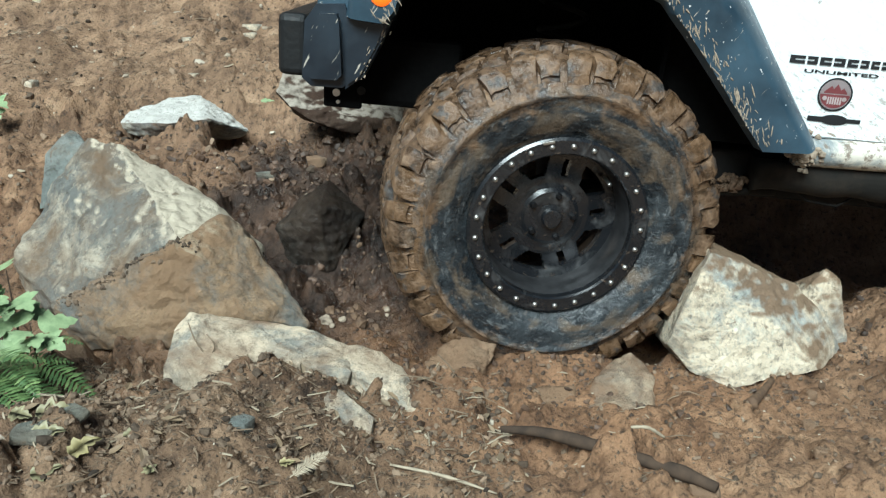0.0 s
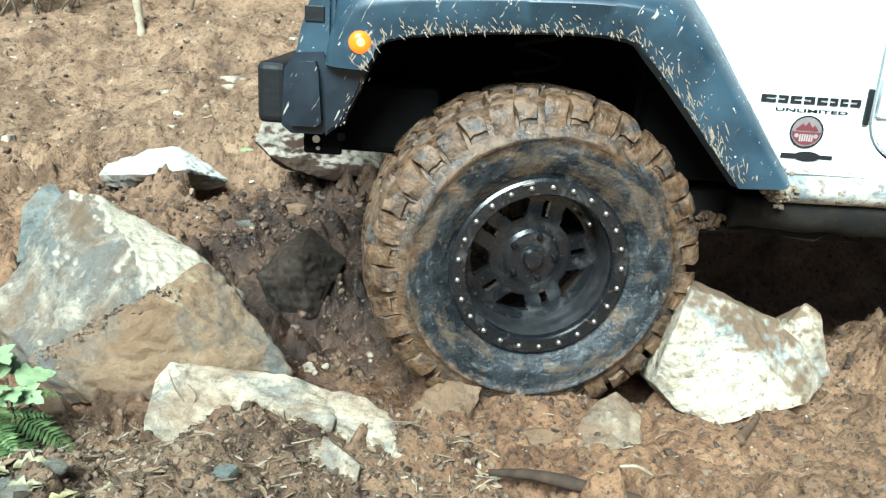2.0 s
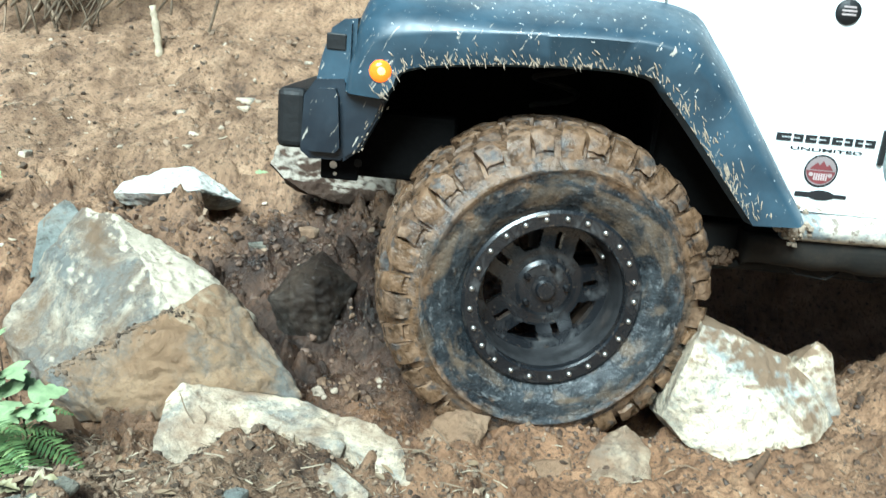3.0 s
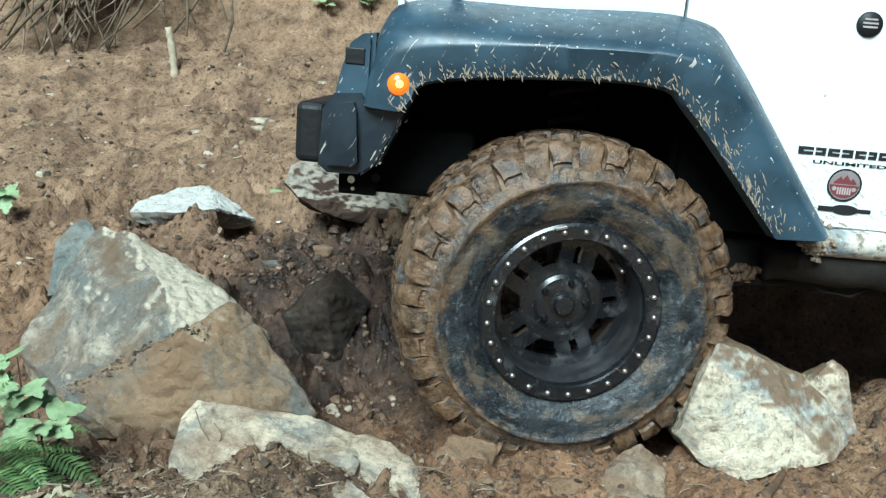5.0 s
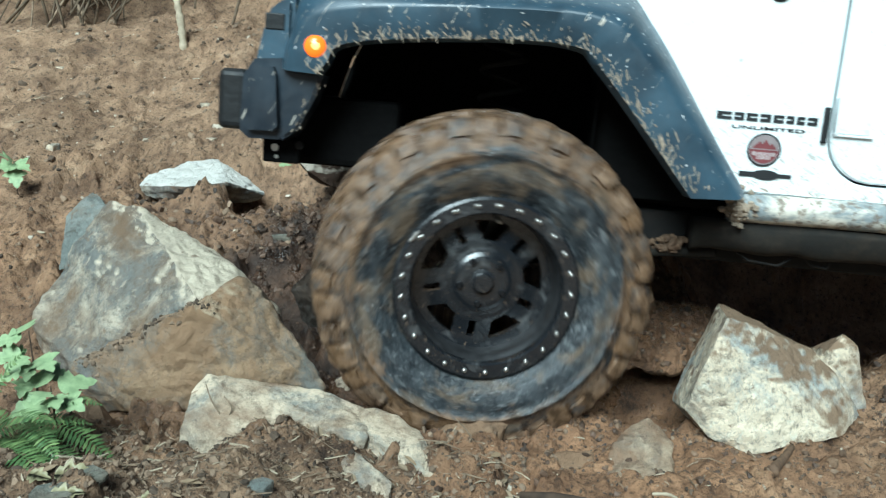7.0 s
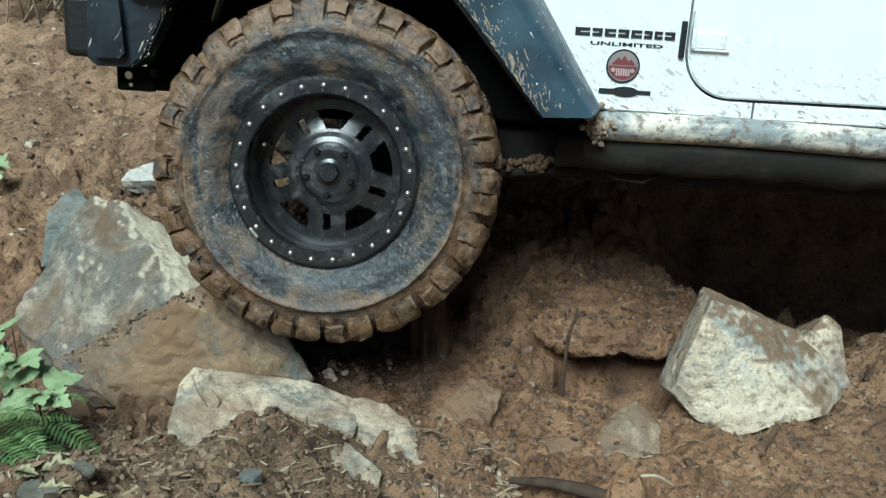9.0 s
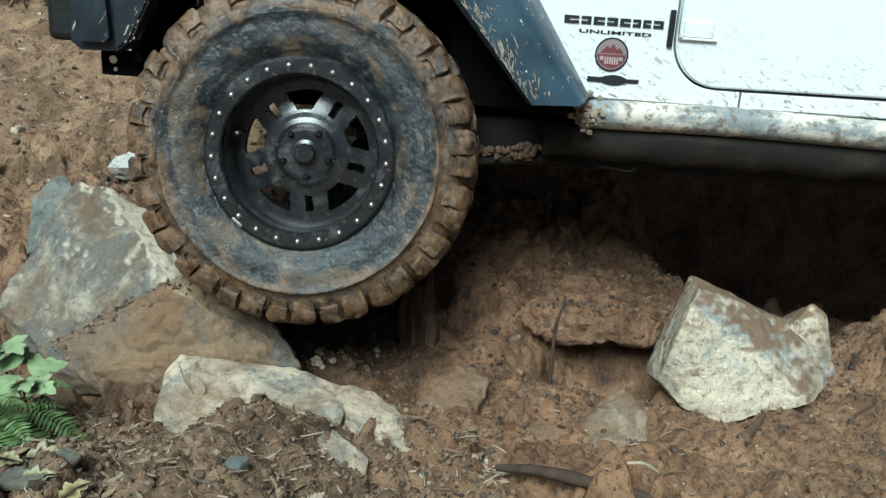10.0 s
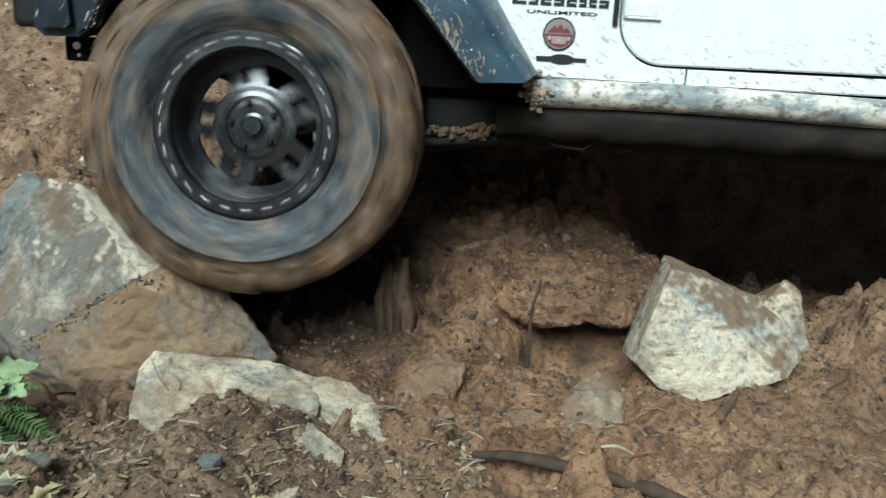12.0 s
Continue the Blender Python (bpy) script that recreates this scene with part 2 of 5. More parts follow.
def make_dark(name, base=(0.012, 0.012, 0.012), mud=0.3, rough=0.7, mudc=(0.15, 0.10, 0.065), spec=0.35):
    m = Mat(name, rough)
    c = m.mix(m.ramp(m.noise(9, 6, 0.68), (0.62 - 0.3 * mud, 0.0), (0.75, 0.9 * min(1, mud * 2))), base, mudc)
    c = m.mix(m.ramp(m.noise(60, 4), (0.35, 0.4), (0.6, 0.0)), c, (0.008, 0.008, 0.008))
    m.set(color=c, spec=spec)
    m.bump(m.noise(45, 5), 0.5, 0.004)
    return m.m


def make_plain(name, color, rough=0.5, metal=0.0, vary=0.25):
    m = Mat(name, rough, metal)
    m.set(color=m.mix(m.ramp(m.noise(30, 5), (0.3, 0.0), (0.7, 1.0)), color, tuple(c * (1 - vary) for c in color)))
    return m.m


def make_leaf(name, a, b):
    m = Mat(name, 0.5)
    c = m.mix(m.island(), a, b)
    c = m.mix(m.ramp(m.noise(60, 4), (0.4, 0.0), (0.7, 0.5)), c, tuple(x * 0.6 for x in a))
    m.set(color=c)
    m.b.inputs["Subsurface Weight"].default_value = 0.0
    return m.m


def make_sill():
    m = Mat("mud_caked_sill", 0.6)
    n = m.noise(14, 6, 0.7, 0.5, (0.5, 1, 1))
    c = m.mix(m.ramp(n, (0.46, 0.0), (0.58, 1.0)), (0.22, 0.245, 0.25), (0.60, 0.56, 0.48))
    c = m.mix(m.ramp(m.noise(38, 6, 0.7), (0.52, 0.0), (0.6, 0.8)), c, (0.13, 0.09, 0.06))
    m.set(color=c)
    m.bump(n, 0.7, 0.006)
    return m.m


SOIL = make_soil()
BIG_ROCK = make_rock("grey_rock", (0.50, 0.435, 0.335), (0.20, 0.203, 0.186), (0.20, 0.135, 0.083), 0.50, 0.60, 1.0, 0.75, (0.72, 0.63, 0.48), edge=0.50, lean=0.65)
# pale on up-facing faces; the dark sides paint in the shade under the bumper
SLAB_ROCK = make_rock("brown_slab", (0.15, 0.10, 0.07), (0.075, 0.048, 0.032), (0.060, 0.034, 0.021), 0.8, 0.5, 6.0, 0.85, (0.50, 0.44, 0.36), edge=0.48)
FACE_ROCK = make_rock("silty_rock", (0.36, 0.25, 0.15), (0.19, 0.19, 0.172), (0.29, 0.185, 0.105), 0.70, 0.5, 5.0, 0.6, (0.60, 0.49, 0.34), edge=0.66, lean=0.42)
PALE_ROCK = make_rock("pale_rock", (0.88, 0.76, 0.57), (0.46, 0.48, 0.45), (0.27, 0.18, 0.11), 0.34, 0.28, 4.0, 0.85)
LOW_ROCK = make_rock("dusty_rock", (0.70, 0.585, 0.43), (0.33, 0.325, 0.285), (0.26, 0.17, 0.105), 0.45, 0.40, 7.0)
MUD_ROCK = make_rock("mud_covered_rock", (0.40, 0.285, 0.185), (0.25, 0.175, 0.115), (0.26, 0.165, 0.098), 0.95, 0.5, 2.0)
WET_ROCK = make_rock("wet_dark_rock", (0.075, 0.055, 0.040), (0.020, 0.019, 0.016), (0.024, 0.016, 0.011), 0.5, 0.5, 3.0, wet=1.0)
BURIED = make_rock("buried_rock", (0.50, 0.40, 0.28), (0.26, 0.22, 0.17), (0.26, 0.165, 0.10), 0.8, 0.5, 8.0)
SLATE = make_rock("slate", (0.27, 0.27, 0.22), (0.17, 0.18, 0.155), (0.18, 0.13, 0.085), 0.4, 0.5, 11.0)
RUBBER, BLACK = make_rubber(), make_black_wheel()
WHITE, PLASTIC = make_white_paint(), make_plastic()
BUMPER = make_plastic("dark_bumper_plastic", (0.006, 0.010, 0.016), (0.020, 0.030, 0.042), 0.76)
CAP = make_dark("black_plastic", (0.010, 0.011, 0.012), 0.1, 0.5)
LINER = make_dark("liner", (0.004, 0.004, 0.004), 0.0, 0.95, (0.01, 0.009, 0.008), 0.06)
CHASSIS = make_dark("muddy_steel", (0.006, 0.0055, 0.005), 0.3, 0.75, (0.032, 0.022, 0.015))
RAIL = make_dark("mud_coated_rail", (0.010, 0.009, 0.007), 0.6, 0.85, (0.042, 0.031, 0.021))
SILL = make_sill()
# greyer metal than the black wheel, standing in for the barrel's sky sheen
BARREL = make_plain("worn_black_barrel", (0.11, 0.11, 0.115), 0.33, 0.75, 0.5)
STEEL = make_plain("bolt_steel", (0.62, 0.60, 0.56), 0.35, 0.9)
DARKSTEEL = make_plain("black_nut", (0.02, 0.02, 0.022), 0.35, 0.6)
INK = make_plain("black_decal", (0.012, 0.013, 0.015), 0.5)
RED = make_plain("dark_red_decal", (0.17, 0.040, 0.045), 0.5)
BADGE = make_plain("badge_grey", (0.26, 0.22, 0.22), 0.5)
PALE_INK = make_plain("pale_decal", (0.42, 0.36, 0.35), 0.5)
DRYMUD = make_dark("dry_mud", (0.34, 0.275, 0.205), 0.4, 0.9, (0.46, 0.39, 0.30))
MUDCLOT = make_dark("mud_clot", (0.13, 0.08, 0.048), 0.4, 0.8, (0.27, 0.18, 0.11))
AMBER = Mat("amber_lens", 0.25)
AMBER.set(color=(0.9, 0.14, 0.005))
AMBER.b.inputs["Emission Color"].default_value = (1.0, 0.16, 0.01, 1)
AMBER.b.inputs["Emission Strength"].default_value = 0.75
AMBER = AMBER.m
GLOW = Mat("amber_bulb", 0.3)
GLOW.set(color=(1.0, 0.5, 0.1))
GLOW.b.inputs["Emission Color"].default_value = (1.0, 0.55, 0.16, 1)
GLOW.b.inputs["Emission Strength"].default_value = 1.1
GLOW = GLOW.m
OLIVE = make_leaf("olive_dead_leaf", (0.16, 0.15, 0.085), (0.30, 0.27, 0.15))
YELLOW = make_leaf("yellow_dead_leaf", (0.44, 0.36, 0.13), (0.36, 0.31, 0.16))
FERN = make_leaf("fern_green", (0.07, 0.13, 0.045), (0.20, 0.28, 0.10))
BROAD = make_leaf("leaf_green", (0.17, 0.27, 0.12), (0.31, 0.40, 0.21))
DEADLEAF = make_leaf("dead_leaf", (0.28, 0.20, 0.12), (0.16, 0.13, 0.09))
TWIG = make_plain("dry_twig", (0.30, 0.22, 0.145), 0.8, 0, 0.7)
PALE_TWIG = make_plain("bleached_twig", (0.50, 0.42, 0.30), 0.8, 0, 0.4)
ROOT = make_plain("root_bark", (0.075, 0.048, 0.030), 0.9, 0, 0.6)
BLUESTONE = make_rock("blue_grey_stone", (0.27, 0.285, 0.26), (0.18, 0.20, 0.185), (0.22, 0.17, 0.12), 0.3, 0.5, 9.0)


# ---------------------------------------------------------------- building helpers
def part(name, bm, material, parent=None, label="", smooth=False):
    """Links a bmesh as one mesh object, under a thing or a part."""
    me = bpy.data.meshes.new(name)
    bm.to_mesh(me)
    bm.free()
    for mt in material if isinstance(material, (list, tuple)) else [material]:
        me.materials.append(mt)
    if smooth:
        me.shade_smooth()
    ob = new(name, me)
    if parent is not None:
        ob.parent = parent
    if label:
        tagged(ob, label)
    return ob


def again(name, ob, m, parent):
    """Another object on the same mesh."""
    o = new(name, ob.data)
    o.parent = parent
    o.matrix_basis = m
    return o


def box(bm, lo, hi, bevel=0.0, seg=2):
    r = bmesh.ops.create_cube(bm, size=1.0)
    vs = r["verts"]
    for v in vs:
        v.co = Vector([lo[k] + (v.co[k] + 0.5) * (hi[k] - lo[k]) for k in range(3)])
    if bevel:
        es = list({e for v in vs for e in v.link_edges})
        bmesh.ops.bevel(bm, geom=es, offset=bevel, segments=seg, affect="EDGES", profile=0.5)
    return bm


def tube(bm, pts, radii, sides=8):
    """A swept round bar along pts."""
    rings = []
    for i, p in enumerate(pts):
        p = Vector(p)
        d = (Vector(pts[min(i + 1, len(pts) - 1)]) - Vector(pts[max(i - 1, 0)])).normalized()
        a = d.orthogonal().normalized()
        b = d.cross(a)
        if rings:
            # keep the rings from twisting
            ref = (rings[-1][0].co - Vector(pts[i - 1]))
            a = (ref - d * ref.dot(d)).normalized()
            b = d.cross(a)
        r = radii[i] if isinstance(radii, (list, tuple)) else radii
        rings.append([bm.verts.new(p + r * (a * math.cos(k * math.tau / sides) + b * math.sin(k * math.tau / sides))) for k in range(sides)])
    for r0, r1 in zip(rings, rings[1:]):
        for k in range(sides):
            bm.faces.new((r0[k], r0[(k + 1) % sides], r1[(k + 1) % sides], r1[k]))
    bm.faces.new(rings[0][::-1]), bm.faces.new(rings[-1])
    return bm


def lathe(bm, profile, n=96, closed=False):
    """Turns a profile of (radius, y) round the y axis."""
    rings = []
    for r, y in profile:
        rings.append([bm.verts.new((r * math.sin(k * math.tau / n), y, r * math.cos(k * math.tau / n))) for k in range(n)])
    pairs = list(zip(rings, rings[1:])) + ([(rings[-1], rings[0])] if closed else [])
    for r0, r1 in pairs:
        for k in range(n):
            bm.faces.new((r0[k], r0[(k + 1) % n], r1[(k + 1) % n], r1[k]))
    return rings


def spline(pts, n):
    """n points evenly along a smooth curve through pts."""
    pts = np.array(pts, float)
    ext = np.vstack([2 * pts[0] - pts[1], pts, 2 * pts[-1] - pts[-2]])
    out = []
    for i in range(len(pts) - 1):
        p0, p1, p2, p3 = ext[i:i + 4]
        for u in np.linspace(0, 1, 24, endpoint=False):
            out.append(0.5 * (2 * p1 + (p2 - p0) * u + (2 * p0 - 5 * p1 + 4 * p2 - p3) * u * u + (3 * p1 - p0 - 3 * p2 + p3) * u ** 3))
    out = np.array(out + [pts[-1]])
    d = np.concatenate([[0], np.cumsum(np.linalg.norm(np.diff(out, axis=0), axis=1))])
    return np.array([np.interp(np.linspace(0, d[-1], n), d, out[:, k]) for k in range(out.shape[1])]).T


def loft(bm, rows):
    vs = [[bm.verts.new(p) for p in r] for r in rows]
    for a, b in zip(vs, vs[1:]):
        for i in range(len(a) - 1):
            bm.faces.new((a[i], a[i + 1], b[i + 1], b[i]))
    return vs


def vnoise(x, y, scale, seed):
    """Smooth value noise on arrays, about -1 to 1."""
    tab = np.random.RandomState(seed).rand(256, 256) * 2 - 1
    x, y = x * scale + 97.3, y * scale + 31.7
    xi, yi = np.floor(x).astype(int), np.floor(y).astype(int)
    u, v = x - xi, y - yi
    u, v = u * u * u * (u * (u * 6 - 15) + 10), v * v * v * (v * (v * 6 - 15) + 10)
    a, b = tab[xi % 256, yi % 256], tab[(xi + 1) % 256, yi % 256]
    c, d = tab[xi % 256, (yi + 1) % 256], tab[(xi + 1) % 256, (yi + 1) % 256]
    return (a * (1 - u) + b * u) * (1 - v) + (c * (1 - u) + d * u) * v


def sst(a, b, v):
    t = np.clip((v - a) / (b - a), 0, 1)
    return t * t * (3 - 2 * t)


def bumpy(x, y, cx, cy, rx, ry, h):
    return h * np.exp(-((x - cx) / rx) ** 2 - ((y - cy) / ry) ** 2)


def land(x, y):
    """Height of the bare ground, without clods."""
    left = 1 - sst(-0.55, 0.05, x)
    z = 0.065 + 0.0 * x
    z = z + 0.19 * (1 - sst(1.38, 1.86, y)) * left + 0.02 * (1 - sst(1.45, 1.75, y)) * (1 - left)
    z = z + 0.28 * sst(2.3, 3.15, y) * (1 - 0.45 * sst(-0.25, 0.45, x))
    z = z + 0.25 * sst(3.0, 4.4, y) + 0.35 * sst(4.2, 5.4, y) + 1.9 * sst(5.3, 7.6, y) + 3.0 * sst(7, 16, y)
    z = z + 0.10 * sst(0.95, 1.45, x) * sst(1.95, 2.4, y) * (1 - sst(2.45, 2.7, y))
    # the hollow under the car, dug deep so that its floor stays dark
    z = z + 0.20 * sst(2.7, 3.15, y) * (1 - sst(3.3, 3.4, y)) * (sst(0.15, 0.6, x) - 1.3 * sst(0.8, 1.15, x))
    z = z - 0.16 * sst(2.3, 2.55, y) * (1 - sst(2.9, 3.1, y)) * sst(0.72, 1.0, x)
    z = z - 0.30 * sst(3.3, 3.4, y) * (1 - sst(3.8, 4.1, y)) * sst(-0.35, 0.1, x)
    z = z - 0.10 * np.maximum(0, np.minimum(x, 5) - 1.5) * (1 - sst(3.9, 4.4, y))
    z = z - 0.42 * sst(2.62, 2.95, y) * (1 - sst(3.7, 3.95, y)) * sst(0.62, 0.95, x)
    z = z - bumpy(x, y, 0.52, 2.20, 0.17, 0.10, 0.20) + bumpy(x, y, 0.40, 2.02, 0.24, 0.06, 0.045)
    # an added bank beyond the car that blocks light from its far side
    z = z + 1.5 * sst(3.85, 4.2, y) * sst(-0.1, 0.9, x)
    z = z + bumpy(x, y, 0.32, 2.76, 0.55, 0.22, 0.09)
    # rut of the wheel, a lip on its near side, and a hollow before the pale rock
    z = z - bumpy(x, y, 0.12, 2.12, 0.45, 0.16, 0.05) - bumpy(x, y, 0.47, 2.27, 0.15, 0.15, 0.36)
    z = z - bumpy(x, y, 0.22, 1.88, 0.40, 0.14, 0.025) + bumpy(x, y, -0.40, 1.69, 0.20, 0.09, 0.075) - bumpy(x, y, -0.95, 3.33, 0.26, 0.13, 0.27) - bumpy(x, y, -0.40, 2.36, 0.14, 0.12, 0.04)
    return z


def ground_z(x, y):
    return float(land(np.array([float(x)]), np.array([float(y)]))[0])


# ---------------------------------------------------------------- ground
def axis_steps(lo, hi, step, far):
    mid = np.arange(lo, hi, step)
    grow = step * 1.22 ** np.arange(1, 60)
    out = np.cumsum(grow)
    out = out[out < far]
    return np.concatenate([(lo - out)[::-1], mid, hi + out - step * 0.2])


def finer(a, lo, hi, step):
    """The same steps, but with no gap above step between lo and hi."""
    return np.unique(np.concatenate([a[(a <= lo) | (a >= hi)], np.arange(lo, hi, step)]))


def build_ground():
    xs, ys = axis_steps(-1.75, 1.75, 0.0088, 900), axis_steps(1.05, 3.4, 0.0088, 900)
    xs = finer(xs, -3.1, -1.75, 0.02)
    ys = finer(ys, 3.4, 6.4, 0.02)
    X, Y = np.meshgrid(xs, ys)
    Z = land(X, Y)
    near = np.exp(-np.maximum(0, np.hypot(X, Y - 2.2) - 4) / 3)
    soft = 1 - 0.60 * np.exp(-((X - 0.15) / 0.6) ** 2 - ((Y - 2.0) / 0.30) ** 2)
    n1 = vnoise(X, Y, 3.1, 1) * 0.028 + vnoise(X, Y, 7.3, 2) * 0.032
    wx, wy = X + 0.03 * vnoise(X, Y, 12, 21), Y + 0.03 * vnoise(X, Y, 12, 22)
    patch = 0.5 + 0.9 * sst(-0.2, 0.5, vnoise(X, Y, 4.2, 9))
    patch = patch * (1 + 0.6 * np.exp(-((X + 0.6) / 0.6) ** 2 - ((Y - 2.95) / 0.35) ** 2))
    patch = patch * (1 - 0.55 * sst(3.5, 4.3, Y))
    clod = patch * (np.abs(vnoise(wx, wy, 13, 3)) * 0.060 + np.abs(vnoise(wx + 3, wy, 29, 4)) * 0.034) + vnoise(X, Y + 5, 58, 5) * 0.011
    # clods fade out where the mesh grows coarse
    fade = sst(-3.7, -3.0, X) * (1 - sst(1.8, 2.5, X)) * sst(0.6, 1.0, Y) * (1 - sst(6.2, 7.0, Y))
    Z = Z + near * (n1 * (0.25 + 0.75 * fade) + soft * fade * (clod - 0.022)) + (1 - near) * vnoise(X, Y, 0.12, 6) * 1.2 * sst(8, 30, np.hypot(X, Y))
    # footing of the tree roots, broken and steep
    Z = Z + 0.25 * sst(5.0, 6.0, Y) * np.abs(vnoise(X, Y, 2.2, 8)) * near
    nx, ny = len(xs), len(ys)
    co = np.stack([X, Y, Z], -1).reshape(-1, 3)
    i = np.arange((ny - 1) * (nx - 1))
    a = (i // (nx - 1)) * nx + i % (nx - 1)
    me = bpy.data.meshes.new("ground")
    me.from_pydata(co.tolist(), [], np.stack([a, a + 1, a + nx + 1, a + nx], -1).tolist())
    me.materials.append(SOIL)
    me.shade_smooth()
    return tagged(new("ground", me), "churned brown mud and soil of a forest track with a wheel rut", "ground", kind="structure")


build_ground()


# ---------------------------------------------------------------- rocks
def rock(name, hulls, material, label, cuts=5, rough=0.02, round_=0.16, seed=0, group=""):
    """A broken rock: hulls of a few corners each, grown together, edges worn and faces pitted."""
    allp = np.array([c for h in hulls for c in h])
    base = Vector(allp.mean(0))
    base.z = float(allp[:, 2].min())
    whole = bmesh.new()
    for hi, corners in enumerate(hulls):
        bm = bmesh.new()
        for c in corners:
            bm.verts.new(Vector(c) - base)
        bmesh.ops.convex_hull(bm, input=bm.verts)
        bmesh.ops.delete(bm, geom=[v for v in bm.verts if not v.link_faces], context="VERTS")
        bmesh.ops.triangulate(bm, faces=bm.faces)
        size = max((v.co.length for v in bm.verts))
        for k in range(cuts + 1):
            bmesh.ops.subdivide_edges(bm, edges=[e for e in bm.edges if e.calc_length() > size / 55], cuts=1, use_grid_fill=True)
            bmesh.ops.triangulate(bm, faces=bm.faces)
            if 0 < k < 4:
                bmesh.ops.smooth_vert(bm, verts=bm.verts, factor=round_, use_axis_x=True, use_axis_y=True, use_axis_z=True)
        bm.normal_update()
        off = Vector((seed * 7.1 + hi, seed * 3.3, seed * 1.7))
        for v in bm.verts:
            p = v.co + off
            d = noise.fractal(p * 6, 1.0, 2.1, 4) * rough * 0.6 + abs(noise.noise(Vector((p.x * 9, p.y * 9, p.z * 13)))) * rough * 0.7 + noise.noise(p * 42) * rough * 0.3
            v.co += v.normal * d
        for f in bm.faces:
            f.material_index = hi if isinstance(material, (list, tuple)) else 0
        me = bpy.data.meshes.new("tmp")
        bm.to_mesh(me)
        bm.free()
        whole.from_mesh(me)
        bpy.data.meshes.remove(me)
    ob = part(name, whole, material, None, "", True)
    ob.location = base
    ob.data.set_sharp_from_angle(angle=radians(34))
    return tagged(ob, label, "rock", group)



# near-white top and darker sides put the shading into the colour
LOOSE = make_rock("loose_rock", (0.50, 0.46, 0.38), (0.24, 0.25, 0.24), (0.17, 0.11, 0.07), 0.40, 0.5, 14.0, 0.8, (0.72, 0.70, 0.64))


def build_rocks():
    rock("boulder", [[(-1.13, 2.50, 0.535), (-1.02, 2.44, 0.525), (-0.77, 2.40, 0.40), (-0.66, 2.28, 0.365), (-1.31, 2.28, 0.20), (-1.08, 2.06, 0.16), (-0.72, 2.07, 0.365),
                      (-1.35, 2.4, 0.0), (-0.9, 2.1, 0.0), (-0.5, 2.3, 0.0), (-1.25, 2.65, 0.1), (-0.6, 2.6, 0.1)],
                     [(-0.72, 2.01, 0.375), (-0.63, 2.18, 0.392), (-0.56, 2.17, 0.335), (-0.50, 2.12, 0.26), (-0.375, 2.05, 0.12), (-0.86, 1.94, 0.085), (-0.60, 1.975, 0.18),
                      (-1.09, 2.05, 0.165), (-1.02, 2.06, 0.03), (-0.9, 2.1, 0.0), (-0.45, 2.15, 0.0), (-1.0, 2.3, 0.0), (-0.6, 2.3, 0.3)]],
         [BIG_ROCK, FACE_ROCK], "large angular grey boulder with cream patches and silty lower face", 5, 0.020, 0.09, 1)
    rock("low_rock", [[(-0.676, 1.840, 0.212), (-0.649, 1.880, 0.240), (-0.574, 1.885, 0.224), (-0.489, 1.885, 0.215), (-0.683, 1.745, 0.127), (-0.567, 1.740, 0.140), (-0.478, 1.770, 0.182), (-0.649, 1.960, 0.040), (-0.488, 1.960, 0.017), (-0.681, 1.740, 0.010), (-0.478, 1.770, 0.032)],
                      [(-0.546, 1.885, 0.220), (-0.489, 1.885, 0.215), (-0.363, 1.875, 0.208), (-0.248, 1.835, 0.180), (-0.480, 1.780, 0.181), (-0.402, 1.800, 0.195), (-0.287, 1.720, 0.172), (-0.228, 1.720, 0.167), (-0.362, 1.950, 0.011), (-0.247, 1.880, -0.017), (-0.544, 1.930, 0.023), (-0.287, 1.720, 0.022)],
                      [(-0.291, 1.845, 0.190), (-0.241, 1.835, 0.183), (-0.158, 1.805, 0.179), (-0.109, 1.775, 0.156), (-0.040, 1.655, 0.104), (-0.222, 1.730, 0.161), (-0.160, 1.700, 0.144), (-0.098, 1.650, 0.132), (-0.158, 1.860, -0.018), (-0.040, 1.700, 0.007), (-0.222, 1.730, 0.011), (-0.098, 1.650, 0.012)],
                      [(-0.318, 1.665, 0.172), (-0.281, 1.675, 0.180), (-0.230, 1.630, 0.168), (-0.154, 1.555, 0.154), (-0.157, 1.510, 0.142), (-0.221, 1.550, 0.152), (-0.281, 1.610, 0.164), (-0.280, 1.730, 0.063), (-0.154, 1.600, 0.058), (-0.281, 1.610, 0.044), (-0.157, 1.510, 0.042)]],
         LOW_ROCK, "low half-buried grey rock with cream faces under soil", 5, 0.012, 0.11, 2)
    rock("pale_rock", [[(0.66, 1.99, 0.395), (0.60, 1.91, 0.30), (0.57, 1.95, 0.14), (0.74, 1.90, 0.045), (0.98, 1.95, 0.075), (1.08, 2.05, 0.09), (0.94, 2.09, 0.265), (0.72, 2.25, 0.33), (0.6, 2.2, 0.05), (1.0, 2.3, 0.1), (0.63, 1.92, 0.08)],
                       [(1.03, 2.13, 0.29), (0.985, 2.10, 0.26), (1.10, 2.07, 0.10), (1.07, 2.12, 0.265), (1.0, 2.25, 0.2), (1.05, 2.25, 0.03), (0.93, 2.2, 0.03), (0.96, 2.05, 0.1)]],
         PALE_ROCK, "pale cream angular rock with bluish stains and mud on top", 5, 0.011, 0.09, 3)
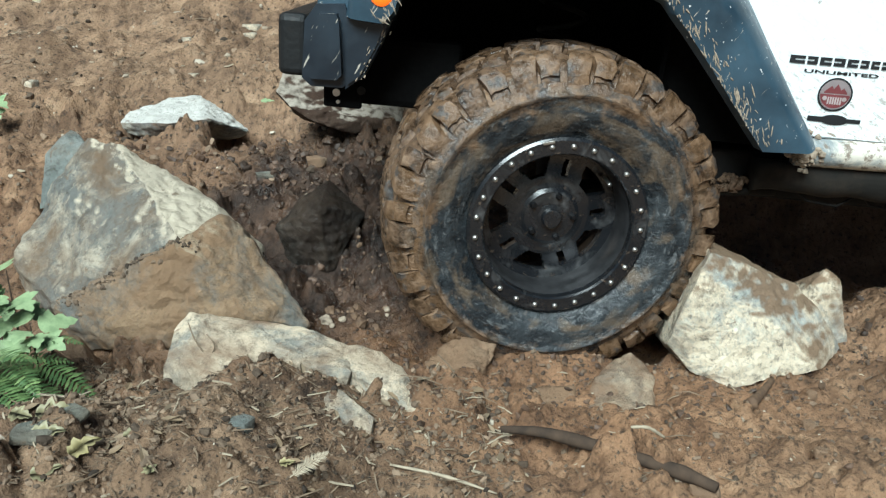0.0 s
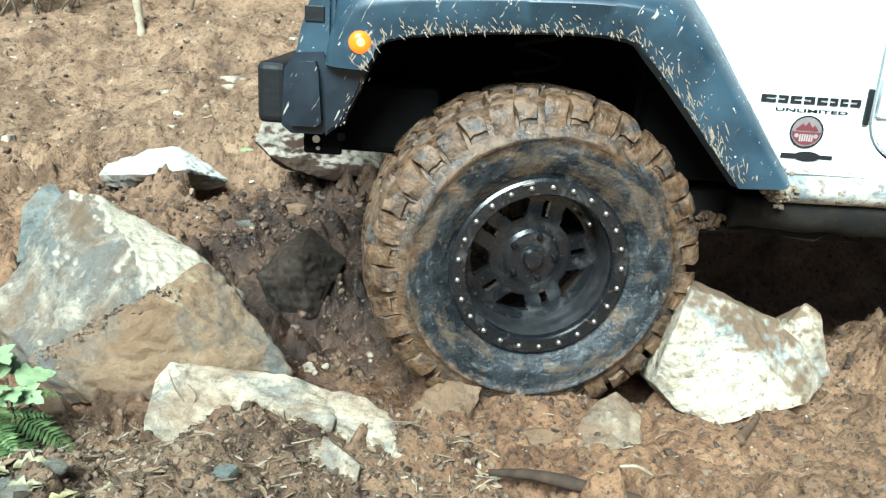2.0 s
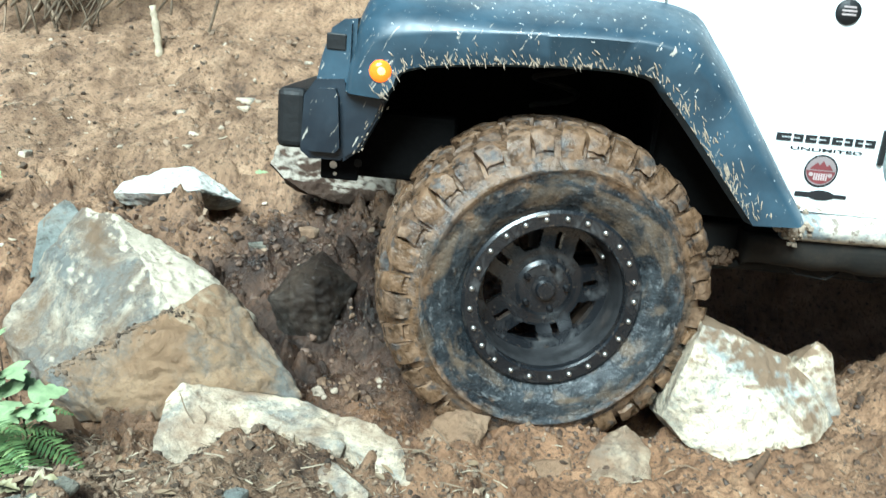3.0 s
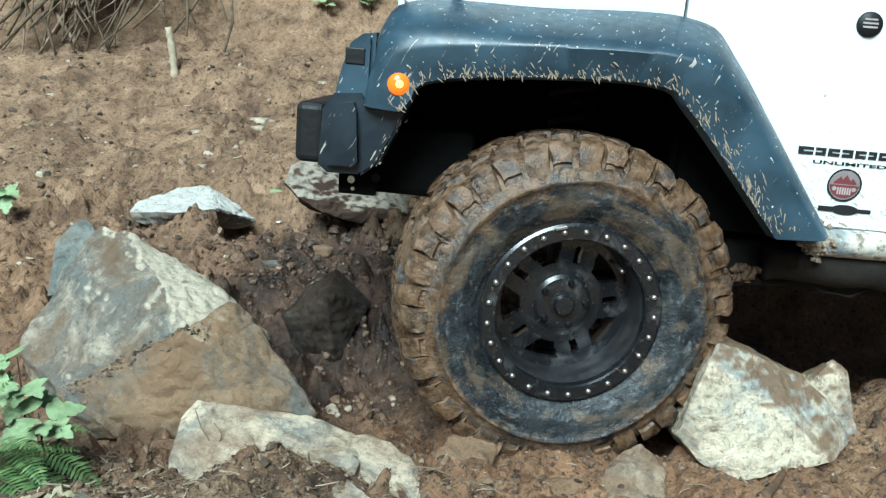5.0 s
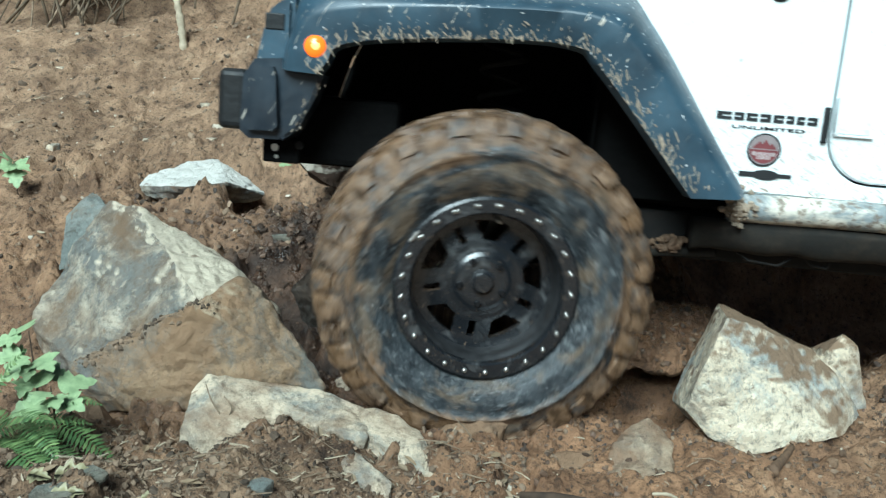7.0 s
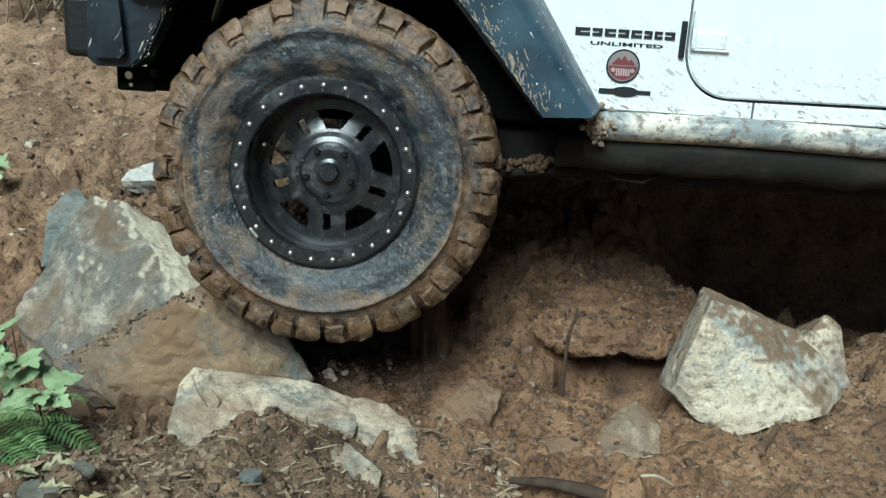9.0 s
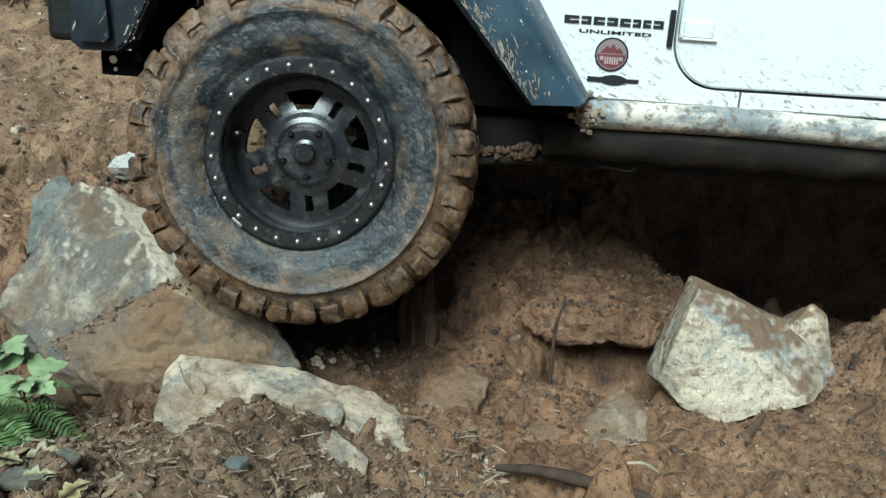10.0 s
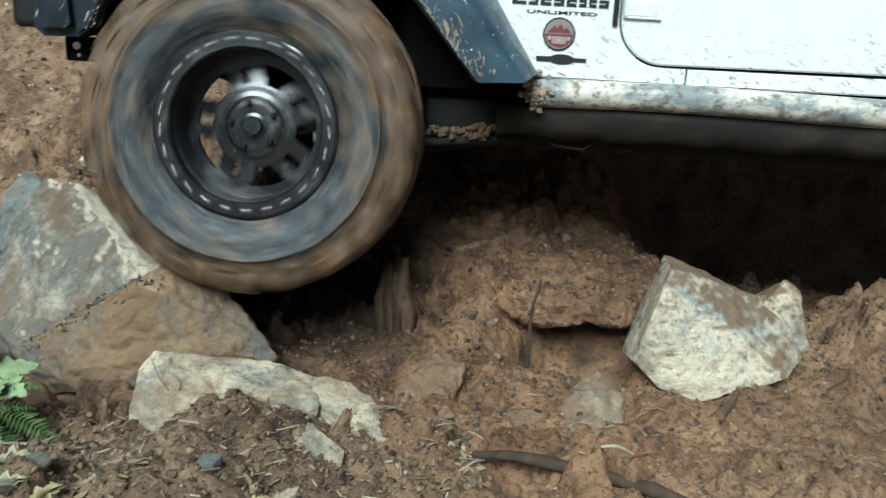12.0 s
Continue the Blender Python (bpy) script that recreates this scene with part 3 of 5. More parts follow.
    rock("back_rock", [[(-1.335, 3.270, 0.391), (-1.329, 3.360, 0.419), (-1.212, 3.500, 0.448), (-1.079, 3.520, 0.465), (-1.018, 3.400, 0.426), (-0.934, 3.380, 0.380), (-0.850, 3.360, 0.348), (-1.117, 3.200, 0.408), (-0.963, 3.220, 0.424), (-1.322, 3.280, 0.347), (-1.211, 3.260, 0.333), (-1.117, 3.260, 0.350), (-0.941, 3.300, 0.378), (-0.865, 3.380, 0.328), (-1.300, 3.500, 0.239), (-1.074, 3.580, 0.225), (-1.362, 3.700, 0.334)]],
         LOOSE, "flat pale grey rock lying loose on the slope", 5, 0.018, 0.10, 4)
    rock("slab_rock", [[(-0.664, 3.060, 0.571), (-0.652, 3.160, 0.619), (-0.603, 3.260, 0.630), (-0.477, 3.320, 0.583), (-0.608, 3.030, 0.522), (-0.517, 3.050, 0.462), (-0.387, 3.120, 0.405), (-0.194, 3.200, 0.426), (-0.204, 3.360, 0.466), (-0.523, 3.300, 0.390), (-0.300, 3.400, 0.304), (-0.632, 3.400, 0.417)]],
         SLAB_ROCK, "brown grey slab rock in mud", 5, 0.016, 0.10, 5)
    rock("dark_rock", [[(-0.566, 2.540, 0.222), (-0.496, 2.600, 0.317), (-0.407, 2.660, 0.358), (-0.292, 2.580, 0.267), (-0.328, 2.520, 0.205), (-0.394, 2.460, 0.152), (-0.502, 2.490, 0.164), (-0.405, 2.440, 0.337), (-0.407, 2.800, 0.218), (-0.502, 2.490, 0.104), (-0.394, 2.460, 0.092)]],
         WET_ROCK, "wet dark mud-coated rock in the rut", 5, 0.017, 0.015, 6)
    rock("grey_stone", [[(-1.36, 2.68, 0.42), (-1.29, 2.75, 0.50), (-1.20, 2.66, 0.46), (-1.22, 2.6, 0.28), (-1.38, 2.6, 0.24), (-1.2, 2.8, 0.25), (-1.37, 2.8, 0.25)]],
         BLUESTONE, "small blue-grey stone behind the boulder", 4, 0.012, 0.25, 7)
    rock("brown_stone", [[(-1.06, 1.9, 0.17), (-0.93, 1.86, 0.18), (-0.87, 1.80, 0.12), (-1.05, 1.75, 0.14), (-1.1, 1.85, 0.05), (-0.88, 1.9, 0.05), (-0.95, 1.72, 0.08)]],
         MUD_ROCK, "brown stone at the foot of the boulder", 4, 0.01, 0.2, 8)
    rock("buried_rock", [[(0.328, 1.770, 0.074), (0.394, 1.870, 0.123), (0.471, 1.910, 0.138), (0.523, 1.840, 0.110), (0.501, 1.755, 0.079), (0.410, 1.715, 0.071), (0.354, 1.730, 0.065), (0.471, 2.010, 0.048), (0.328, 1.770, 0.014), (0.499, 1.750, 0.022)]],
         BURIED, "mud-smeared rock half buried in the rut", 5, 0.024, 0.22, 9)
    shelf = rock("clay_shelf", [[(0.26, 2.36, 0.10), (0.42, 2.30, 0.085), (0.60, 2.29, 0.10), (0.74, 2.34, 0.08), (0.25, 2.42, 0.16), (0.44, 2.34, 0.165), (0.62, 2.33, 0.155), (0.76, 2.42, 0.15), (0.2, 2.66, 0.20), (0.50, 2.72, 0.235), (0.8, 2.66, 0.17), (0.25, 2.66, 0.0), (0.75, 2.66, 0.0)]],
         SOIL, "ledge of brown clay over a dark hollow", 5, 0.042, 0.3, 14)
    shelf.data.transform(Matrix.Translation(shelf.location))
    shelf.location = (0, 0, 0)
    rock("buried_rock", [[(0.22, 1.83, 0.065), (0.32, 1.85, 0.075), (0.34, 1.75, 0.035), (0.2, 1.74, 0.03), (0.2, 1.9, 0.03), (0.36, 1.9, 0.03)]],
         MUD_ROCK, "small mud-covered rock half buried in the rut", 4, 0.01, 0.25, 10)
    rock("buried_rock", [[(-0.073, 1.860, 0.093), (-0.015, 1.950, 0.118), (0.068, 2.000, 0.149), (0.138, 1.990, 0.140), (0.120, 1.900, 0.109), (0.012, 1.780, 0.080), (-0.070, 1.790, 0.071), (0.068, 2.100, 0.069), (0.012, 1.780, 0.030), (0.138, 2.070, 0.060)]],
         MUD_ROCK, "rounded clay-covered rock beside the rut", 5, 0.030, 0.35, 11)


build_rocks()


# ---------------------------------------------------------------- the off-road car
# Its space: x to the rear, y into the car, z up; the origin lies at the front wheel's outer plane.
car = tagged(new("off_road_car"), "white off-road car with dark grey flares and mud splashes", "car")


def lug_block(pts, half, shift, seed):
    """One tread block at the top of the tyre; pts: (radius, y, base radius) across the tread."""
    bm = bmesh.new()
    rnd = random.Random(seed)
    (r0, y0, b0), (r1, y1, b1) = pts[0], pts[-1]
    d0, d1 = (0.006 if y1 > y0 else -0.006), (0.006 if y1 > y0 else -0.006)
    rows = []
    for r, y, rb in [(b0, y0 - d0, b0), *pts, (b1, y1 + d1, b1)]:
        mid = shift * abs(y - y0) + rnd.uniform(-0.05, 0.05) * half
        lift = rnd.uniform(-0.003, 0.001)
        row = []
        for f, rr in ((-1.0, rb), (-0.95, r - 0.003), (-0.5, r + lift), (0.0, r + lift), (0.5, r + lift), (0.95, r - 0.003), (1.0, rb)):
            a = mid + half * f
            row.append((rr * math.sin(a), y, rr * math.cos(a)))
        rows.append(row)
    loft(bm, rows)
    off = Vector((seed * 3.7, seed * 1.3, 0))
    for v in bm.verts:
        p = v.co * 42 + off
        v.co += Vector((noise.noise(p), noise.noise(p + Vector((7, 1, 3))), noise.noise(p + Vector((2, 9, 4))))) * 0.0050
    bmesh.ops.recalc_face_normals(bm, faces=bm.faces)
    return bm


def build_lugs(wheel):
    count = 38
    step = math.tau / count

    def outer(long_, side):
        def Y(y):
            return y if side == 0 else 0.28 - y
        low = 0.346 if long_ else 0.370
        return [(low + 0.006, Y(-0.013 if long_ else -0.006), low - 0.006), (0.380, Y(-0.0135), 0.358), (0.405, Y(-0.006), 0.376), (0.421, Y(0.010), 0.386),
                (0.426, Y(0.036), 0.392), (0.427, Y(0.074 if long_ else 0.060), 0.398)]

    inner = {0: ([(0.430, 0.084, 0.398), (0.431, 0.108, 0.398), (0.431, 0.134, 0.398)], 0.9), 1: ([(0.431, 0.148, 0.398), (0.431, 0.173, 0.398), (0.430, 0.198, 0.398)], -0.9)}
    made = {}

    def place(key, bm_of, angle):
        m = Matrix.Rotation(angle, 4, "Y")
        if key not in made:
            ob = made[key] = part("tread_lug", bm_of(), RUBBER, wheel, "", True)
            ob.data.set_sharp_from_angle(angle=radians(38))
            ob.matrix_basis = m
        else:
            again("tread_lug", made[key], m, wheel)

    for i in range(count):
        v = (i * 7) % 8
        sway = 0.05 * step * math.sin(i * 2.7)
        for side in (0, 1):
            long_ = i % 2 == 0
            place(("outer", long_, side, v), lambda: lug_block(outer(long_, side), step * (0.44 if long_ else 0.37), 0.9 if long_ else -0.7, 11 + v + 20 * side + 50 * long_), (i + 0.5 * side) * step + sway)
            pts, lean = inner[side]
            place(("inner", side, v % 3), lambda: lug_block(pts, step * 0.40, lean, 90 + v % 3 + 10 * side), (i + 0.3 + 0.45 * side) * step - sway)


def build_wheel(parent):
    """A deep black beadlock wheel; its face looks to -y. Returns the wheel object."""
    bm = bmesh.new()
    lathe(bm, [(0.196, 0.004), (0.192, 0.012), (0.186, 0.02), (0.180, 0.045), (0.178, 0.085), (0.182, 0.2), (0.20, 0.26), (0.215, 0.27), (0.222, 0.26), (0.20, 0.2), (0.19, 0.1), (0.2, 0.02)], 96, True)
    wheel = part("wheel", bm, BARREL, parent, "muddy mud-terrain wheel with black beadlock rim", True)
    # the spoked face: windows and slots cut out of a dished disc
    bm = bmesh.new()
    n, radii = 300, [0.030, 0.045, 0.056, 0.066, 0.076, 0.088, 0.100, 0.107, 0.112, 0.120, 0.128, 0.136, 0.144, 0.150, 0.156, 0.160, 0.168, 0.181]

    def dish(r):
        return 0.088 + 0.012 * sst(0.085, 0.15, np.array(r)) - 0.010 * (1 - sst(0.06, 0.085, np.array(r)))
    vs = [[bm.verts.new((r * math.sin(k * math.tau / n), float(dish(r)), r * math.cos(k * math.tau / n))) for k in range(n)] for r in radii]
    faces = []
    for j in range(len(radii) - 1):
        rm = (radii[j] + radii[j + 1]) / 2
        for k in range(n):
            a = ((k + 0.5) * 360 / n) % 72
            win = abs(((a - 50 + 36) % 72) - 36) * radians(1) * rm
            slot = abs(((a - 14 + 36) % 72) - 36) * radians(1) * rm
            if 0.104 < rm < 0.158 and win < 0.014 + (rm - 0.10) * 0.62:
                continue
            if 0.104 < rm < 0.150 and slot < 0.0095:
                continue
            faces.append(bm.faces.new((vs[j][k], vs[j][(k + 1) % n], vs[j + 1][(k + 1) % n], vs[j + 1][k])))
    bmesh.ops.delete(bm, geom=[v for v in bm.verts if not v.link_faces], context="VERTS")
    ext = bmesh.ops.extrude_face_region(bm, geom=bm.faces[:])
    for v in [g for g in ext["geom"] if isinstance(g, bmesh.types.BMVert)]:
        v.co.y += 0.022
    bmesh.ops.recalc_face_normals(bm, faces=bm.faces)
    part("spoke_face", bm, BLACK, wheel)
    bm = bmesh.new()
    lathe(bm, [(0.186, 0.012), (0.187, -0.006), (0.191, -0.011), (0.222, -0.011), (0.229, -0.006), (0.230, 0.012)], 120, True)
    part("beadlock_ring", bm, BLACK, wheel, "black ring with bright bolts", True).data.set_sharp_from_angle(angle=radians(30))
    bm = bmesh.new()
    lathe(bm, [(0.0005, -0.0055), (0.0045, -0.005), (0.0066, -0.002), (0.0070, 0.0), (0.0070, 0.003)], 10)
    bolt = None
    for k in range(25):
        a = math.tau * (k + 0.22) / 25
        m = pose(0.2085 * math.sin(a), -0.0115, 0.2085 * math.cos(a))
        if bolt is None:
            bolt = part("bolt", bm, STEEL, wheel, "bright steel bolt", True)
            bolt.matrix_basis = m
        else:
            again("bolt", bolt, m, wheel)
    nut = None
    for k in range(5):
        a = radians(72 * k + 15)
        m = pose(0.0585 * math.sin(a), 0.070, 0.0585 * math.cos(a))
        if nut is None:
            bm = bmesh.new()
            lathe(bm, [(0.0005, -0.004), (0.006, -0.004), (0.009, 0.0), (0.0095, 0.012)], 6)
            nut = part("lug_nut", bm, DARKSTEEL, wheel)
            nut.matrix_basis = m
        else:
            again("lug_nut", nut, m, wheel)
    bm = bmesh.new()
    lathe(bm, [(0.0005, 0.058), (0.022, 0.058), (0.0245, 0.061), (0.025, 0.074), (0.033, 0.076), (0.035, 0.088)], 40)
    part("centre_cap", bm, BLACK, wheel, "", True).data.set_sharp_from_angle(angle=radians(28))
    bm = bmesh.new()
    a = radians(360 - 309)
    tube(bm, [(0.168 * math.sin(a), 0.085, 0.168 * math.cos(a)), (0.166 * math.sin(a), 0.045, 0.166 * math.cos(a)), (0.165 * math.sin(a), 0.03, 0.165 * math.cos(a))], 0.0052, 8)
    part("valve", bm, STEEL, wheel, "bright valve stem", True)
    # one small bright bar on the beadlock ring
    bm = bmesh.new()
    box(bm, (-0.016, -0.017, 0.218), (0.014, -0.0112, 0.226), 0.002)
    part("wheel_weight", bm, STEEL, wheel, "small bright bar on the wheel ring").matrix_basis = Matrix.Rotation(radians(-13), 4, "Y")
    # tyre
    bm = bmesh.new()
    prof = [(0.215, 0.012), (0.228, 0.002), (0.242, -0.004), (0.246, -0.009), (0.252, -0.010), (0.256, -0.014), (0.28, -0.021), (0.305, -0.024), (0.325, -0.023), (0.328, -0.027), (0.334, -0.027), (0.337, -0.021),
            (0.352, -0.014), (0.368, -0.007), (0.388, 0.006), (0.402, 0.030), (0.409, 0.06), (0.411, 0.14), (0.409, 0.22), (0.398, 0.26), (0.375, 0.28), (0.32, 0.30), (0.25, 0.285), (0.215, 0.265)]
    lathe(bm, prof, 180)
    for v in bm.verts:
        v.co += v.co.normalized() * (noise.noise(v.co * 14) * 0.0025 + (0.013 * noise.noise(v.co * 24) if math.hypot(v.co.x, v.co.z) > 0.38 else 0))

    part("tyre", bm, RUBBER, wheel, "mud-caked black rubber tyre with chunky lugs", True).data.set_sharp_from_angle(angle=radians(62))
    build_lugs(wheel)
    return wheel


front_wheel = build_wheel(car)
GROW = 1.026
for me in {o.data for o in (front_wheel, *front_wheel.children)}:
    me.transform(Matrix.Scale(GROW, 4))
for o in front_wheel.children:
    o.location = o.location * GROW


def mirror_wheel(name, src, m):
    w = new(name, src.data)
    w.parent = car
    w.matrix_basis = m
    for c in src.children:
        again(c.name.split(".")[0], c, c.matrix_basis.copy(), w)
    return w


for spot in (pose(-0.02, 1.62, -0.01, 0, 0, 193), pose(2.93, 0.0, 0.0), pose(2.93, 1.62, 0.0, 0, 0, 180)):
    mirror_wheel("wheel", front_wheel, spot)


def build_flare():
    n = 72
    inner = spline([(-0.472, 0.05, 0.452), (-0.450, 0.05, 0.480), (-0.405, 0.05, 0.530), (-0.14, 0.05, 0.560), (0.12, 0.05, 0.562), (0.205, 0.05, 0.505), (0.438, 0.05, 0.236)], n)
    lip = spline([(-0.476, 0.010, 0.458), (-0.452, 0.003, 0.485), (-0.405, 0.014, 0.537), (-0.14, 0.020, 0.567), (0.127, 0.020, 0.570), (0.218, 0.018, 0.510), (0.450, 0.010, 0.236)], n)
    fold = spline([(-0.552, 0.018, 0.462), (-0.537, 0.006, 0.525), (-0.465, -0.004, 0.605), (-0.14, -0.010, 0.640), (0.17, -0.010, 0.638), (0.295, -0.004, 0.560), (0.560, 0.008, 0.242)], n)
    mid = spline([(-0.570, 0.035, 0.466), (-0.552, 0.03, 0.545), (-0.480, 0.02, 0.650), (-0.14, 0.022, 0.664), (0.19, 0.022, 0.662), (0.318, 0.025, 0.585), (0.575, 0.03, 0.250)], n)
    top = spline([(-0.577, 0.08, 0.47), (-0.562, 0.09, 0.56), (-0.500, 0.10, 0.692), (-0.14, 0.10, 0.702), (0.205, 0.10, 0.702), (0.335, 0.11, 0.612), (0.590, 0.10, 0.256)], n)
    edge = spline([(-0.580, 0.19, 0.475), (-0.566, 0.19, 0.58), (-0.505, 0.19, 0.720), (-0.14, 0.19, 0.733), (0.212, 0.19, 0.733), (0.345, 0.19, 0.630), (0.602, 0.19, 0.252)], n)
    bm = bmesh.new()
    loft(bm, [inner, lip, lip * 0.93 + fold * 0.07, fold * 0.94 + lip * 0.06, fold * 0.8 + mid * 0.2, mid, top, edge])
    bmesh.ops.recalc_face_normals(bm, faces=bm.faces)
    ob = part("fender_flare", bm, PLASTIC, car, "dark blue-grey plastic flare with mud flecks", True)
    ob.data.set_sharp_from_angle(angle=radians(50))
    # dried mud along the lip
    bm = bmesh.new()
    rnd = random.Random(3)
    for i in range(420):
        k = rnd.random() * (n - 2)
        p = lip[int(k)] * (1 - k % 1) + lip[int(k) + 1] * (k % 1)
        q = fold[int(k)]
        u = abs(rnd.gauss(0, 0.24)) if i % 3 else abs(rnd.gauss(0, 0.05))
        c = p * (1 - u) + q * u
        d = (q - p) / np.linalg.norm(q - p)
        s = rnd.uniform(0.0008, 0.0024)
        r = bmesh.ops.create_icosphere(bm, subdivisions=1, radius=1.0)
        m = Matrix.Translation(Vector(c) + Vector((0, -0.001, 0))) @ Matrix.Rotation(rnd.gauss(-0.45, 0.25), 4, "Y") @ Matrix.Diagonal((s * 0.9, s * 0.5, s * (rnd.uniform(2.0, 9.0) if i % 3 else rnd.uniform(0.8, 2.5)), 1))
        for v in r["verts"]:
            v.co = m @ (v.co * rnd.uniform(0.8, 1.2))
    tagged(part("mud_crust", bm, DRYMUD, car), "dried mud crumbs along the flare lip", kind="stuff")
    return ob


build_flare()


def panel(name, outline, y0, y1, material, label="", bevel=0.004):
    """A flat body panel from an outline in x and z, with thickness."""
    bm = bmesh.new()
    f = bm.faces.new([bm.verts.new((x, y0, z)) for x, z in outline])
    bmesh.ops.recalc_face_normals(bm, faces=[f])
    if f.normal.y > 0:
        f.normal_flip()
    rim = list(f.edges)
    ext = bmesh.ops.extrude_face_region(bm, geom=[f])
    for v in [g for g in ext["geom"] if isinstance(g, bmesh.types.BMVert)]:
        v.co.y = y1
    bmesh.ops.recalc_face_normals(bm, faces=bm.faces)
    es = [e for e in bm.edges if all(abs(v.co.y - y0) < 1e-6 for v in e.verts)]
    if bevel:
        bmesh.ops.bevel(bm, geom=es, offset=bevel, segments=2, affect="EDGES")
    return part(name, bm, material, car, label)


def arc(cx, cz, r, a0, a1, n=10):
    return [(cx + r * math.cos(radians(a0 + (a1 - a0) * k / n)), cz + r * math.sin(radians(a0 + (a1 - a0) * k / n))) for k in range(n + 1)]


def build_body():
    door_x, door_z = 0.800, 0.290
    # cowl panel behind the flare, with the door's rounded corner cut out of it
    corner = arc(door_x + 0.115, door_z + 0.115, 0.119, 180, 270)
    cowl = [(0.575, 0.245), (0.335, 0.62), (0.20, 0.72), (0.20, 1.02), (0.55, 1.06), (door_x - 0.004, 1.06)] + [(door_x - 0.004, 0.5)] + corner + [(0.979, door_z - 0.004), (0.979, 0.243)]
    panel("cowl_panel", cowl[::-1], 0.19, 0.24, WHITE)
    panel("rocker_panel", [(0.985, 0.243), (2.25, 0.25), (2.25, door_z + 0.004), (0.985, door_z - 0.004)], 0.19, 0.24, WHITE)
    dcorner = arc(door_x + 0.115, door_z + 0.115, 0.113, 180, 270)
    door = panel("front_door", ([(door_x + 0.002, 1.06)] + dcorner + [(1.72, door_z + 0.010), (1.72, 1.06)])[::-1], 0.186, 0.24, WHITE, "white door with mud specks")
    panel("rear_door", [(1.728, 1.06), (1.728, door_z + 0.01), (2.25, door_z + 0.01), (2.45, 0.5), (2.60, 0.62), (2.60, 1.06)][::-1], 0.188, 0.24, WHITE)
    panel("rear_quarter", [(2.608, 1.06), (2.608, 0.66), (3.3, 0.66), (3.45, 0.4), (3.62, 0.3), (3.62, 1.06)][::-1], 0.19, 0.24, WHITE)
    bm = bmesh.new()
    box(bm, (0.803, 0.166, 0.420), (0.806, 0.19, 0.50), 0.001)
    box(bm, (0.806, 0.176, 0.405), (0.90, 0.188, 0.411), 0.002)
    box(bm, (0.806, 0.180, 0.412), (0.89, 0.188, 0.45), 0.003)
    box(bm, (0.803, 0.172, 0.408), (0.815, 0.188, 0.455), 0.004)
    part("hinge", bm, WHITE, door, "white strap hinge")
    bm = bmesh.new()
    box(bm, (0.778, 0.180, 0.385), (0.792, 0.192, 0.475), 0.003)
    part("hinge_seal", bm, CAP, door)
    # hood and fender side above the flare
    bm = bmesh.new()
    rows = []
    for x, zt, zs in ((-0.515, 0.94, 0.72), (-0.50, 0.97, 0.71), (-0.3, 1.0, 0.71), (0.195, 1.03, 0.71)):
        rows.append([(x, 0.24, zs), (x, 0.22, zs + 0.01), (x, 0.21, zt - 0.06), (x, 0.235, zt - 0.012), (x, 0.29, zt), (x, 0.81, zt + 0.03), (x, 1.33, zt), (x, 1.385, zt - 0.012), (x, 1.41, zt - 0.06), (x, 1.40, zs)])
    loft(bm, rows)
    bmesh.ops.recalc_face_normals(bm, faces=bm.faces)
    part("hood", bm, WHITE, car, "", True).data.set_sharp_from_angle(angle=radians(60))
    bm = bmesh.new()
    box(bm, (-0.40, 0.198, 0.80), (-0.355, 0.222, 0.835), 0.006)
    box(bm, (-0.39, 0.200, 0.735), (-0.365, 0.216, 0.80), 0.006)
    part("hood_latch", bm, CAP, car, "black rubber hood latch")
    # floor, firewall and the far side keep the light out
    bm = bmesh.new()
    box(bm, (0.22, 0.25, 0.21), (3.62, 1.38, 0.26), 0.01)
    part("floor_pan", bm, LINER, car)
    bm = bmesh.new()
    box(bm, (0.22, 0.25, 0.262), (0.26, 1.38, 1.04), 0.01)
    part("firewall", bm, LINER, car)
    bm = bmesh.new()
    box(bm, (0.20, 1.39, 0.245), (3.62, 1.43, 1.06), 0.01)
    part("far_side", bm, WHITE, car)
    bm = bmesh.new()
    box(bm, (0.27, 0.245, 1.062), (3.62, 1.43, 1.08), 0.008)
    part("body_top", bm, WHITE, car)
    bm = bmesh.new()
    box(bm, (3.625, 0.2, 0.3), (3.66, 1.43, 1.06), 0.01)
    part("tail_panel", bm, WHITE, car)
    # unseen hard top with dark side windows, added to shade the bank behind
    bm = bmesh.new()
    rows = []
    for x, zt in ((0.78, 1.10), (1.18, 1.60), (1.30, 1.645), (2.4, 1.665), (3.5, 1.65), (3.60, 1.60), (3.66, 1.09)):
        k = max(0.0, zt - 1.09)
        rows.append([(x, 0.225, 1.082), (x, 0.23 + 0.12 * k, 1.082 + k * 0.9), (x, 0.27 + 0.12 * k, zt), (x, 1.35 - 0.12 * k, zt), (x, 1.39 - 0.12 * k, 1.082 + k * 0.9), (x, 1.395, 1.082)])
    loft(bm, rows)
    bmesh.ops.recalc_face_normals(bm, faces=bm.faces)
    part("hard_top", bm, CAP, car, "unseen black hard top added for its shade", True).data.set_sharp_from_angle(angle=radians(25))
    for x0, x1, x2, x3 in ((1.02, 1.30, 1.70, 1.70), (1.76, 1.76, 2.55, 2.55), (2.63, 2.63, 3.45, 3.40)):
        bm = bmesh.new()
        f = bm.faces.new([bm.verts.new(p) for p in ((x0, 0.222, 1.13), (x3, 0.222, 1.13), (x2, 0.266, 1.50), (x1, 0.266, 1.50))])
        ext = bmesh.ops.extrude_face_region(bm, geom=[f])
        for v in [g for g in ext["geom"] if isinstance(g, bmesh.types.BMVert)]:
            v.co.y += 0.02
